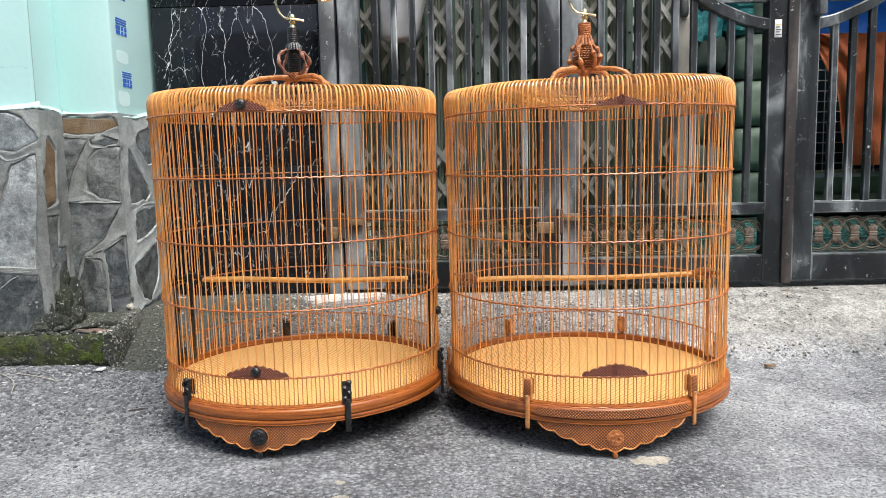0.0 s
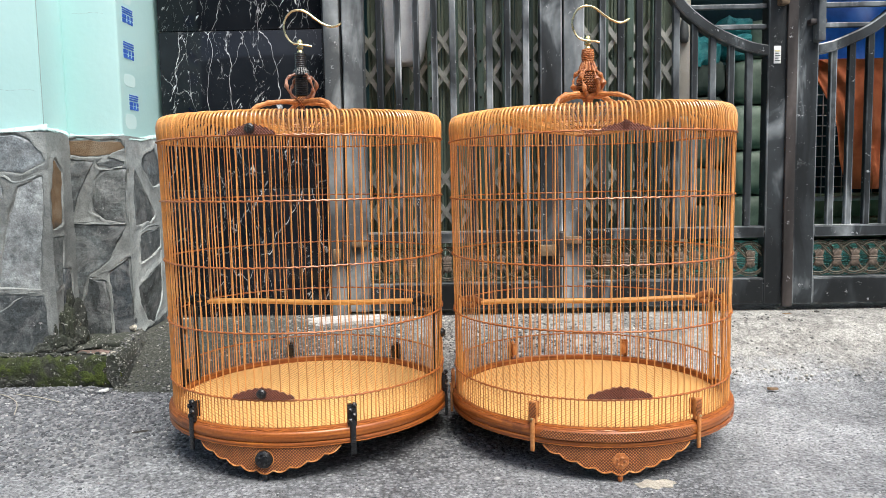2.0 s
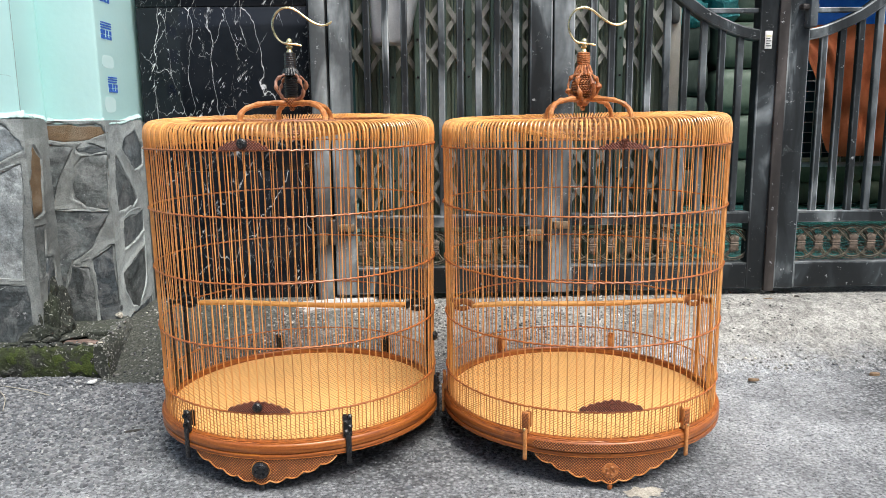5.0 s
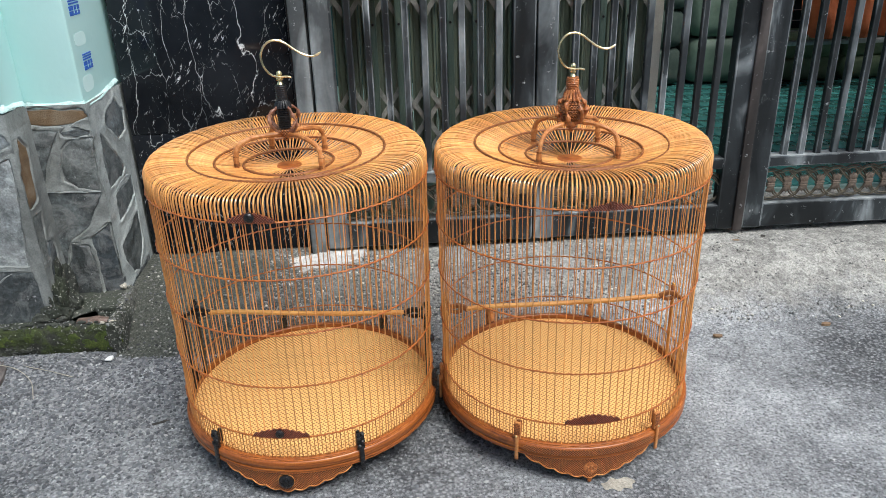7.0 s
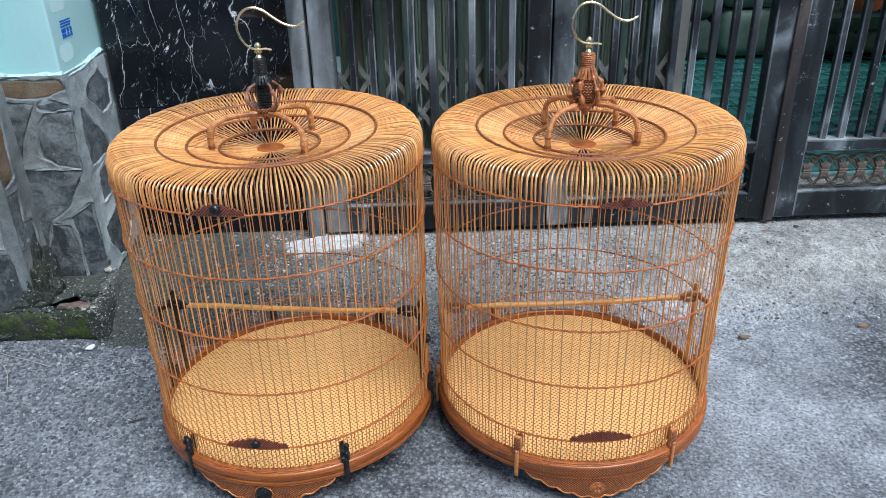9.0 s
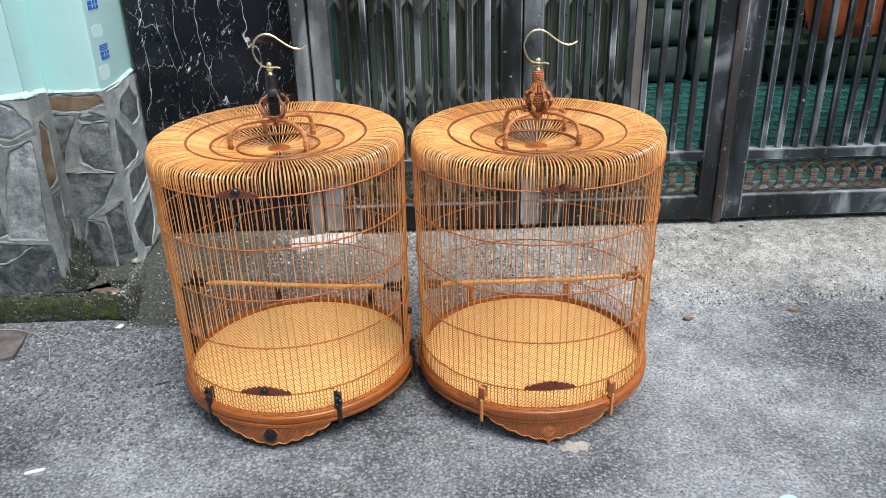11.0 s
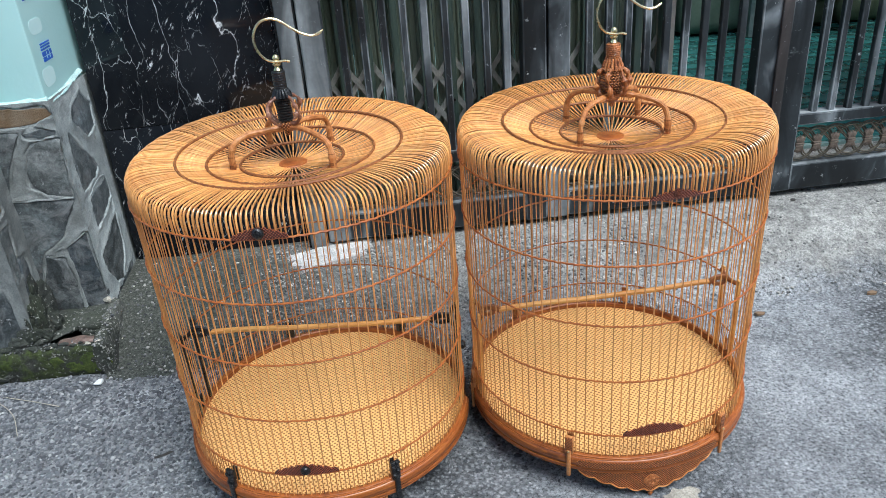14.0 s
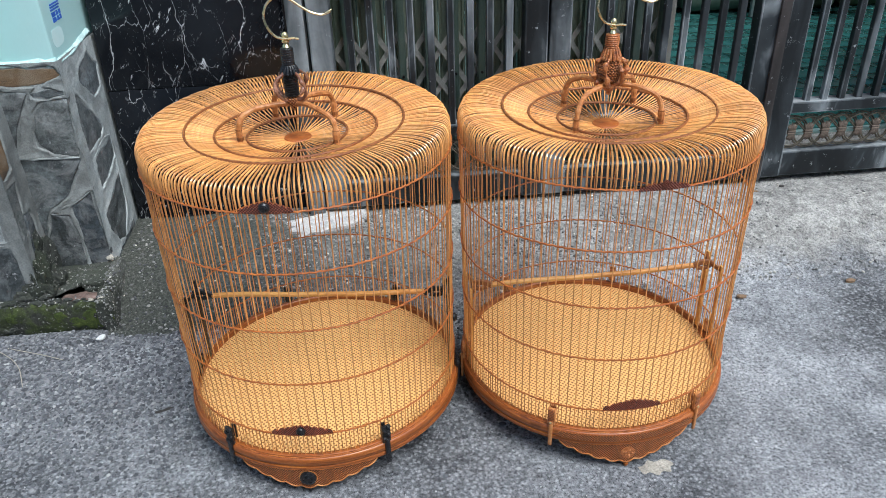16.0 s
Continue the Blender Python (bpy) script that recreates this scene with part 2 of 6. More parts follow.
ASPHALT = asphalt()
def apron():
    k = Mat("worn concrete apron", 0.9).world()
    big, mid_n, fine = k.noise(3.2, 6, 0.6), k.noise(34, 5, 0.7), k.noise(170, 5, 0.8)
    c = k.ramp(big, (0.3, (0.22, 0.212, 0.196)), (0.5, (0.34, 0.33, 0.306)), (0.7, (0.46, 0.448, 0.418)))
    c = k.mix(0.8, c, k.ramp(mid_n, (0.36, 0.5), (0.62, 1.25)), "MULTIPLY")
    c = k.mix(0.8, c, k.ramp(fine, (0.38, 0.4), (0.6, 1.35)), "MULTIPLY")
    lane, da, db = lane_colour(k)
    rim = k.math("ADD", k.axis(1), k.math("MULTIPLY", k.math("SUBTRACT", k.noise(22, 7, 0.78), 0.5), 0.3))
    c = k.mix(k.ramp(k.math("SUBTRACT", rim, 1.0), (0.69, 1.0), (0.80, 0.0)), c, lane)
    wet = k.ramp(fine, (0.36, (0.012, 0.0145, 0.01)), (0.5, (0.045, 0.049, 0.039)), (0.66, (0.12, 0.124, 0.106)))
    wet = k.mix(k.ramp(k.noise(150, 3, 0.6), (0.65, 0.0), (0.7, 0.8)), wet, (0.33, 0.325, 0.29))
    side = k.math("ADD", k.axis(0), k.math("MULTIPLY", k.math("SUBTRACT", k.noise(7, 6, 0.7), 0.5), 0.7))
    c = k.mix(k.ramp(k.math("ADD", side, 0.62), (0.1, 0.97), (0.85, 0.0)), c, wet)
    k.bump(mid_n, 0.7, 0.008).bump(k.noise(110, 5, 0.75), 0.7, 0.006).bump(fine, 0.7, 0.003)
    return k.done(c)


CONCRETE = apron()
MOSSY = concrete("mossy concrete", (0.014, 0.016, 0.011), (0.031, 0.033, 0.025), (0.07, 0.073, 0.06), 0.34, 0.3)
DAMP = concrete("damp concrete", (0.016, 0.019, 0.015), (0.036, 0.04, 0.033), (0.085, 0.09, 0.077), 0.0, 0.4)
PEBBLY = concrete("pebbly concrete", (0.028, 0.03, 0.025), (0.065, 0.068, 0.058), (0.17, 0.172, 0.152), 0.0, 1.0)
CRUMB = concrete("mortar crumb", (0.3, 0.27, 0.22), (0.46, 0.42, 0.35), (0.6, 0.56, 0.48))
PATCH = concrete("cement patch", (0.4, 0.38, 0.355), (0.54, 0.515, 0.485), (0.66, 0.635, 0.605))


def mortar(name, dark, mid, light):
    """Trowelled mortar: smooth and smeary, soft stains, a little sand."""
    k = Mat(name, 0.88).world()
    big, mid_n, fine = k.noise(5, 5, 0.6, None, 0.8), k.noise(24, 4, 0.55, None, 0.6), k.noise(300, 3, 0.6)
    c = k.ramp(big, (0.3, dark), (0.5, mid), (0.7, light))
    c = k.mix(0.6, c, k.ramp(mid_n, (0.34, 0.66), (0.66, 1.2)), "MULTIPLY")
    c = k.mix(0.4, c, k.ramp(fine, (0.36, 0.6), (0.62, 1.25)), "MULTIPLY")
    c = k.mix(k.ramp(k.noise(42, 5, 0.7), (0.33, 0.6), (0.4, 0.0)), c, (0.12, 0.122, 0.12))
    k.bump(mid_n, 0.25, 0.006).bump(k.noise(80, 5, 0.7), 0.5, 0.004).bump(fine, 0.5, 0.0015)
    return k.done(c)


MORTAR = mortar("mortar", (0.134, 0.142, 0.136), (0.216, 0.230, 0.222), (0.318, 0.338, 0.326))
# paler copy of the mortar: lime smears plus sky light put into the colour
PALE_MORTAR = mortar("limed and sky-lit mortar", (0.226, 0.246, 0.240), (0.327, 0.353, 0.346), (0.428, 0.460, 0.449))


def slate(name, lo, mid, hi, cleave=0.45):
    """Riven slate: dark blue-grey faces with fine cleavage lines, chips and a dry pale bloom."""
    k = Mat(name, 0.58).world()
    big, fine = k.noise(9, 7, 0.7, None, 0.3), k.noise(150, 5, 0.75)
    lines = k.noise(30, 6, 0.7, k.scaled((0.35, 0.35, 2.6)), 0.5)
    c = k.ramp(big, (0.3, lo), (0.52, mid), (0.72, hi))
    c = k.mix(cleave, c, k.ramp(lines, (0.34, 0.55), (0.5, 1.0), (0.66, 1.45)), "MULTIPLY")
    c = k.mix(0.8, c, k.ramp(k.noise(48, 6, 0.75), (0.38, 0.45), (0.62, 1.6)), "MULTIPLY")
    c = k.mix(0.6, c, k.ramp(fine, (0.35, 0.55), (0.65, 1.4)), "MULTIPLY")
    tint = k.ramp(k.random(), (0.0, (0.78, 0.82, 0.88)), (0.35, (0.96, 1.0, 1.04)), (0.7, (1.05, 1.02, 0.97)), (1.0, (1.2, 1.2, 1.2)))
    c = k.mix(1.0, c, tint, "MULTIPLY")
    c = k.mix(k.ramp(k.noise(55, 5, 0.8), (0.64, 0.0), (0.68, 0.7)), c, (0.45, 0.455, 0.46))
    c = k.mix(k.ramp(k.noise(13, 7, 0.75, None, 1.2), (0.47, 0.0), (0.66, 0.55)), c, (0.31, 0.312, 0.308))
    k.bump(k.ramp(lines, (0.4, 0.0), (0.44, 0.5), (0.58, 0.55), (0.62, 1.0)), 0.6 * cleave, 0.004).bump(big, 0.6, 0.01).bump(k.noise(48, 6, 0.75), 0.3, 0.004).bump(fine, 0.4, 0.0015)
    return k.done(c)


SLATE = slate("slate", (0.034, 0.04, 0.041), (0.083, 0.094, 0.096), (0.16, 0.177, 0.178))
SLATE_PALE = slate("pale slate", (0.1, 0.112, 0.117), (0.215, 0.235, 0.241), (0.38, 0.404, 0.408), 0.15)
SLATE_DARK = slate("dark slate", (0.018, 0.022, 0.024), (0.047, 0.055, 0.058), (0.11, 0.123, 0.126))
MOSS = grainy("moss cushion", (0.016, 0.024, 0.004), (0.05, 0.072, 0.009), (0.1, 0.125, 0.016), 70, 0.95, bump=1.0, dist=0.004, fine=350)
BRICK = grainy("old brick", (0.06, 0.042, 0.034), (0.15, 0.1, 0.08), (0.3, 0.22, 0.19), 40, 0.85, bump=0.6, dist=0.003)
RUST_STONE = grainy("rusty stone", (0.045, 0.042, 0.034), (0.165, 0.105, 0.054), (0.26, 0.21, 0.15), 14, 0.75, bump=0.6, dist=0.004)


def paint():
    k = Mat("mint wall paint", 0.7).world()
    big = k.noise(2.2, 5, 0.6)
    c = k.ramp(big, (0.3, (0.5, 0.775, 0.75)), (0.7, (0.57, 0.82, 0.8)))
    c = k.mix(k.ramp(k.noise(11, 5, 0.7, None, 1.0), (0.6, 0.0), (0.75, 0.4)), c, (0.62, 0.82, 0.79))
    k.bump(k.noise(70, 4), 0.25, 0.002).bump(big, 0.3, 0.01)
    return k.done(c)


PAINT = paint()
LIME = grainy("limewash", (0.22, 0.27, 0.262), (0.5, 0.68, 0.655), (0.58, 0.76, 0.735), 55, 0.85, bump=0.35, dist=0.002, fine=160)
CRACK = grainy("crack grime", (0.16, 0.25, 0.24), (0.3, 0.42, 0.4), (0.46, 0.6, 0.58), 40, 0.9)


def marble():
    k = Mat("black marble", 0.12, 0.0, 0.28).world()
    shift = k.n.new("ShaderNodeVectorMath")
    k.l.new(k.co, shift.inputs[0])
    k.l.new(k.random(), shift.inputs[1])
    k.co = shift.outputs[0]
    r = k.noise(1.3, 4, 0.6)
    base = k.ramp(k.noise(5, 5, 0.6), (0.3, (0.004, 0.005, 0.007)), (0.7, (0.014, 0.016, 0.02)))

    def vein(scale, squash, warp, lo, hi):
        co = k.n.new("ShaderNodeMapping")
        k.l.new(k.co, co.inputs["Vector"])
        co.inputs["Scale"].default_value, co.inputs["Rotation"].default_value = squash, (0, radians(28), 0)
        w = k.n.new("ShaderNodeVectorMath")
        w.operation = "ADD"
        wob = k.n.new("ShaderNodeTexNoise")
        k.l.new(co.outputs[0], wob.inputs["Vector"])
        wob.inputs["Scale"].default_value, wob.inputs["Detail"].default_value = scale * 1.3, 6
        s = k.n.new("ShaderNodeVectorMath")
        s.operation = "SCALE"
        s.inputs["Scale"].default_value = warp
        k.l.new(wob.outputs["Color"], s.inputs[0])
        k.l.new(co.outputs[0], w.inputs[0])
        k.l.new(s.outputs[0], w.inputs[1])
        e = k.cells(scale, "DISTANCE_TO_EDGE", 1.0, w.outputs[0])
        return k.ramp(e, (lo, 1.0), (hi, 0.0))

    def streaks(turn, scale, thin, lo, hi):
        """Splinters that all run one way: noise drawn out along a slanting line."""
        co = k.n.new("ShaderNodeMapping")
        k.l.new(k.co, co.inputs["Vector"])
        co.inputs["Rotation"].default_value = (0, radians(turn), 0)
        st = k.n.new("ShaderNodeMapping")
        k.l.new(co.outputs[0], st.inputs["Vector"])
        st.inputs["Scale"].default_value = (thin, 1, 1)
        return k.ramp(k.noise(scale, 5, 0.68, st.outputs[0], 0.25), (lo, 0.0), (hi, 1.0))

    v1 = vein(3.4, (1.6, 1, 0.8), 0.22, 0.0, 0.0042)
    v2 = vein(8.0, (1.8, 1, 0.7), 0.1, 0.0, 0.006)
    gate1 = k.ramp(k.noise(5, 6, 0.75), (0.41, 0.0), (0.5, 1.0))
    gate2 = k.ramp(k.noise(7, 6, 0.75, None, 0.5), (0.485, 0.0), (0.58, 0.9))
    crowd = k.ramp(k.noise(5.5, 5, 0.65, k.scaled((1.4, 1, 0.8)), 0.8), (0.47, 0.0), (0.6, 1.0))
    other = k.ramp(k.noise(6.5, 5, 0.65, k.scaled((1.2, 1, 0.9)), 1.2), (0.5, 0.0), (0.62, 1.0))
    rise = k.math("MULTIPLY", streaks(-32, 24, 4.5, 0.615, 0.665), crowd)
    fall = k.math("MULTIPLY", streaks(22, 26, 5.5, 0.645, 0.685), other)
    specks = k.math("MULTIPLY", streaks(-10, 70, 2.2, 0.65, 0.69), crowd)
    v3 = vein(15.0, (1.5, 1, 0.8), 0.06, 0.0, 0.007)
    gate3 = k.ramp(k.noise(9, 5, 0.7, None, 0.8), (0.54, 0.0), (0.62, 0.7))
    f = k.math("MAXIMUM", k.math("MULTIPLY", v1, gate1), k.math("MULTIPLY", v2, gate2))
    f = k.math("MAXIMUM", f, k.math("MULTIPLY", v3, gate3))
    f = k.math("MAXIMUM", f, k.math("MAXIMUM", rise, k.math("MAXIMUM", fall, specks)))
    f = k.math("MULTIPLY", f, k.ramp(k.noise(38, 4, 0.7), (0.3, 0.35), (0.6, 1.0)))
    col = k.mix(f, base, (0.8, 0.81, 0.82))
    return k.done(col, k.ramp(r, (0.3, 0.05), (0.7, 0.11)))


MARBLE = marble()


def steel(name, dark, mid, light, rough=0.42):
    k = Mat(name, rough, 0.25).world()
    co = k.scaled((1.0, 1.0, 0.35))
    big, mid_n = k.noise(11, 4, 0.55, co, 0.6), k.noise(55, 4, 0.6)
    c = k.ramp(big, (0.42, dark), (0.57, mid), (0.7, light))
    c = k.mix(0.4, c, k.ramp(mid_n, (0.35, 0.7), (0.65, 1.2)), "MULTIPLY")
    chips = k.ramp(k.noise(48, 7, 0.82), (0.62, 0.0), (0.645, 0.9))
    c = k.mix(chips, c, (0.46, 0.47, 0.475))
    k.bump(mid_n, 0.15, 0.001)
    return k.done(c, k.ramp(big, (0.3, rough), (0.7, rough + 0.2)))


STEEL = steel("gate steel", (0.0085, 0.0102, 0.0115), (0.032, 0.038, 0.042), (0.24, 0.262, 0.272))
STEEL_PALE = steel("pale gate steel", (0.026, 0.03, 0.033), (0.135, 0.15, 0.158), (0.32, 0.34, 0.35))
JAMB = steel("jamb steel", (0.09, 0.098, 0.102), (0.25, 0.268, 0.274), (0.4, 0.42, 0.425), 0.5)
STEEL_BROWN = steel("brown gate steel", (0.035, 0.03, 0.028), (0.06, 0.05, 0.047), (0.1, 0.085, 0.078))
# paler steel that puts the bars' edge highlights into the colour
EDGE = steel("bright steel edge", (0.03, 0.034, 0.037), (0.19, 0.205, 0.212), (0.5, 0.52, 0.525), 0.4)
CAST = grainy("cast iron with worn bronze paint", (0.035, 0.032, 0.025), (0.095, 0.08, 0.055), (0.19, 0.155, 0.1), 60, 0.55, metal=0.3, bump=0.5)
KNOT = grainy("copper painted casting", (0.07, 0.055, 0.042), (0.17, 0.13, 0.1), (0.28, 0.22, 0.17), 60, 0.5, metal=0.2, bump=0.5)
TAN = grainy("tan painted block", (0.09, 0.06, 0.036), (0.16, 0.11, 0.066), (0.24, 0.175, 0.11), 60, 0.6, bump=0.4)
SHUTTER = grainy("green shutter paint", (0.088, 0.112, 0.082), (0.19, 0.228, 0.168), (0.265, 0.305, 0.225), 9, 0.5, stretch=(3, 1, 0.3))
SHUTTER_BAR = grainy("green shutter bar", (0.045, 0.075, 0.06), (0.1, 0.148, 0.12), (0.16, 0.212, 0.176), 20, 0.45, stretch=(3, 1, 0.3))
LATTICE = grainy("galvanised strip", (0.28, 0.278, 0.255), (0.46, 0.456, 0.415), (0.58, 0.575, 0.53), 30, 0.5, metal=0.2)
BEIGE = grainy("beige frame", (0.36, 0.34, 0.28), (0.5, 0.475, 0.41), (0.58, 0.56, 0.5), 12, 0.6)
PLASTIC = grainy("milky plastic", (0.48, 0.5, 0.52), (0.6, 0.62, 0.64), (0.7, 0.72, 0.73), 12, 0.4, bump=0.1)
RED = grainy("red plastic", (0.4, 0.01, 0.02), (0.55, 0.015, 0.03), (0.62, 0.03, 0.05), 30, 0.4)
GREY = grainy("grey plastic", (0.05, 0.056, 0.058), (0.09, 0.098, 0.1), (0.14, 0.15, 0.15), 30, 0.5)
TEAL_FLOOR = grainy("teal floor tile", (0.028, 0.12, 0.11), (0.05, 0.175, 0.16), (0.085, 0.23, 0.21), 9, 0.22, bump=0.1, vary=0.16)
GROUT = grainy("grout", (0.14, 0.24, 0.225), (0.22, 0.33, 0.31), (0.3, 0.4, 0.38), 30, 0.8)
OLIVE = grainy("olive sack cloth", (0.06, 0.08, 0.045), (0.12, 0.15, 0.09), (0.2, 0.24, 0.16), 8, 0.8, bump=0.5, vary=0.35)
DARK_SACK = grainy("dark olive sack cloth", (0.025, 0.042, 0.035), (0.05, 0.075, 0.062), (0.09, 0.12, 0.1), 8, 0.8, bump=0.5, vary=0.3)
PALE_GREEN = grainy("pale green plastic", (0.1, 0.15, 0.11), (0.18, 0.25, 0.19), (0.28, 0.36, 0.28), 8, 0.5, vary=0.2)
TEAL_BAG = grainy("turquoise plastic bag", (0.02, 0.2, 0.22), (0.06, 0.36, 0.38), (0.2, 0.55, 0.55), 20, 0.35, bump=0.6, dist=0.01)
BLUE = grainy("blue tarpaulin", (0.006, 0.06, 0.3), (0.012, 0.13, 0.55), (0.04, 0.22, 0.7), 6, 0.45)
ORANGE = grainy("orange cloth", (0.32, 0.08, 0.03), (0.54, 0.155, 0.055), (0.64, 0.22, 0.09), 8, 0.8)
WIRE = grainy("zinc wire", (0.3, 0.31, 0.31), (0.45, 0.46, 0.46), (0.55, 0.56, 0.56), 40, 0.4, metal=0.5)
# dark so that the unseen walls send back little light
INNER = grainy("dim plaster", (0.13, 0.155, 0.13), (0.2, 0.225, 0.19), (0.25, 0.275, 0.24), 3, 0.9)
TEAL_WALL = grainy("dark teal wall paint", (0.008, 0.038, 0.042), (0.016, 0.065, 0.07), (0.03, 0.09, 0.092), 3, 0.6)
PLASTER = grainy("grey plaster", (0.3, 0.3, 0.28), (0.42, 0.41, 0.39), (0.5, 0.49, 0.46), 2, 0.9)
PAPER = grainy("white paper", (0.6, 0.6, 0.58), (0.74, 0.74, 0.72), (0.8, 0.8, 0.79), 60, 0.8)
FADED = Mat("faded patch", 0.8).world()
FADED = FADED.bump(FADED.noise(70, 4), 0.2, 0.002).done(FADED.ramp(FADED.noise(25, 4), (0.3, (0.55, 0.77, 0.75)), (0.7, (0.6, 0.785, 0.77))))
INK = grainy("blue ink", (0.02, 0.08, 0.4), (0.035, 0.13, 0.52), (0.1, 0.22, 0.6), 300, 0.6)
YELLOW = grainy("yellow print", (0.5, 0.42, 0.1), (0.62, 0.55, 0.2), (0.7, 0.62, 0.3), 60, 0.6)
TEAL_SCRAP = grainy("pale turquoise plastic", (0.4, 0.62, 0.56), (0.5, 0.74, 0.67), (0.56, 0.78, 0.72), 60, 0.5)
STRAW = grainy("dry straw", (0.25, 0.23, 0.18), (0.36, 0.33, 0.27), (0.46, 0.42, 0.35), 60, 0.8)
LEAF = grainy("dead leaf", (0.12, 0.07, 0.04), (0.22, 0.14, 0.08), (0.34, 0.25, 0.16), 60, 0.8)
TWIG = grainy("dark twig", (0.02, 0.018, 0.016), (0.04, 0.036, 0.032), (0.07, 0.06, 0.05), 60, 0.8)
SLAB = grainy("stone slab", (0.05, 0.042, 0.039), (0.1, 0.085, 0.079), (0.17, 0.15, 0.142), 22, 0.8, bump=1.0, dist=0.005, fine=120)


def pebble_mat(name, gain, tint=(1.0, 1.0, 1.0)):
    k = Mat(name, 0.85)
    c = k.ramp(k.island(), (0.0, (0.04, 0.042, 0.047)), (0.6, (0.12, 0.124, 0.134)), (0.94, (0.2, 0.202, 0.206)), (1.0, (0.34, 0.34, 0.335)))
    c = k.mix(1.0, c, tuple(gain * t for t in tint), "MULTIPLY")
    k.bump(k.noise(300, 3), 0.5, 0.001)
    return k.done(c)


DEBRIS = pebble_mat("debris", 0.58)
CRUMBS = pebble_mat("mortar crumbs", 1.5, (1.03, 1.0, 0.92))
PEBBLE, GRIT, AGGREGATE = pebble_mat("pebbles", 1.25), pebble_mat("grit", 1.9), pebble_mat("coarse aggregate", 1.9, (1.06, 1.0, 0.88))


# ---- mesh helpers ----
def mesh_of(bm, name, material, smooth=True):
    me = bpy.data.meshes.new(name)
    bmesh.ops.recalc_face_normals(bm, faces=bm.faces)
    if smooth:
        for f in bm.faces:
            f.smooth = True
        for e in bm.edges:
            if len(e.link_faces) == 2 and e.calc_face_angle(0) > radians(38):
                e.smooth = False
    bm.to_mesh(me)
    bm.free()
    me.materials.append(material)
    return me


def part(name, bm, material, parent=None, label="", smooth=True):
    ob = new(name, mesh_of(bm, name, material, smooth))
    if parent:
        ob.parent = parent
    return tagged(ob, label)


def piece(name, me, parent, m):
    ob = new(name, me)
    ob.parent, ob.matrix_basis = parent, m
    return ob


def root(name, m, label, category, group="", kind=""):
    ob = new(name)
    ob.empty_display_size = 0.05
    ob.matrix_basis = m
    return tagged(ob, label, category, group, kind)


def box(bm, x0, x1, y0, y1, z0, z1, bevel=0.0, segs=2):
    r = bmesh.ops.create_cube(bm, size=1.0)
    bmesh.ops.scale(bm, vec=(x1 - x0, y1 - y0, z1 - z0), verts=r["verts"])
    bmesh.ops.translate(bm, vec=((x0 + x1) / 2, (y0 + y1) / 2, (z0 + z1) / 2), verts=r["verts"])
    if bevel:
        es = list({e for v in r["verts"] for e in v.link_edges})
        bmesh.ops.bevel(bm, geom=es, offset=bevel, segments=segs, profile=0.5, affect="EDGES")
    return bm


def boxed(*a, **k):
    return box(bmesh.new(), *a, **k)


def tube(bm, pts, radius, sides=6, closed=False, flat=1.0):
    """A tube along points; radius a number or one for each point; flat squashes it across its second axis."""
    pts = [Vector(p) for p in pts]
    n = len(pts)
    rad = radius if isinstance(radius, (list, tuple)) else [radius] * n
    up, rings = None, []
    for i, p in enumerate(pts):
        a = pts[(i - 1) % n] if closed or i else p
        b = pts[(i + 1) % n] if closed or i < n - 1 else p
        t = (b - a).normalized()
        if up is None:
            up = t.orthogonal().normalized()
            if abs(t.y) < 0.9:
                up = (Vector((0, 1, 0)) - t * t.y).normalized()
        up = (up - t * up.dot(t)).normalized()
        side = t.cross(up)
        rings.append([bm.verts.new(p + (math.cos(u) * up * flat + math.sin(u) * side) * rad[i]) for u in (2 * math.pi * j / sides for j in range(sides))])
    for i in range(n if closed else n - 1):
        a, b = rings[i], rings[(i + 1) % n]
        for j in range(sides):
            bm.faces.new((a[j], a[(j + 1) % sides], b[(j + 1) % sides], b[j]))
    if not closed:
        bm.faces.new(rings[0][::-1])
        bm.faces.new(rings[-1])
    return bm


def lathe(bm, profile, segs=48, closed=False, centre=(0, 0)):
    rings = []
    for r, z in profile:
        if r < 1e-6:
            rings.append([bm.verts.new((centre[0], centre[1], z))])
        else:
            rings.append([bm.verts.new((centre[0] + r * math.sin(2 * math.pi * j / segs), centre[1] - r * math.cos(2 * math.pi * j / segs), z)) for j in range(segs)])
    pairs = list(zip(rings, rings[1:])) + ([(rings[-1], rings[0])] if closed else [])
    for a, b in pairs:
        for j in range(segs):
            k = (j + 1) % segs
            if len(a) == 1 and len(b) == 1:
                continue
            if len(a) == 1:
                bm.faces.new((a[0], b[k], b[j]))
            elif len(b) == 1:
                bm.faces.new((a[j], a[k], b[0]))
            else:
                bm.faces.new((a[j], a[k], b[k], b[j]))
    return bm


def smooth_path(pts, steps=6):
    """Points along a smooth curve through pts."""
    p = [Vector(q) for q in pts]
    p = [2 * p[0] - p[1], *p, 2 * p[-1] - p[-2]]
    out = []
    for a, b, c, d in zip(p, p[1:], p[2:], p[3:]):
        for i in range(steps):
            t = i / steps
            out.append(0.5 * ((2 * b) + (c - a) * t + (2 * a - 5 * b + 4 * c - d) * t * t + (3 * b - a - 3 * c + d) * t ** 3))
    return out + [p[-2]]


def polar(a, r, z):
    """A point at the angle a (degrees from the front, to the right), radius r and height z."""
    return Vector((r * math.sin(radians(a)), -r * math.cos(radians(a)), z))


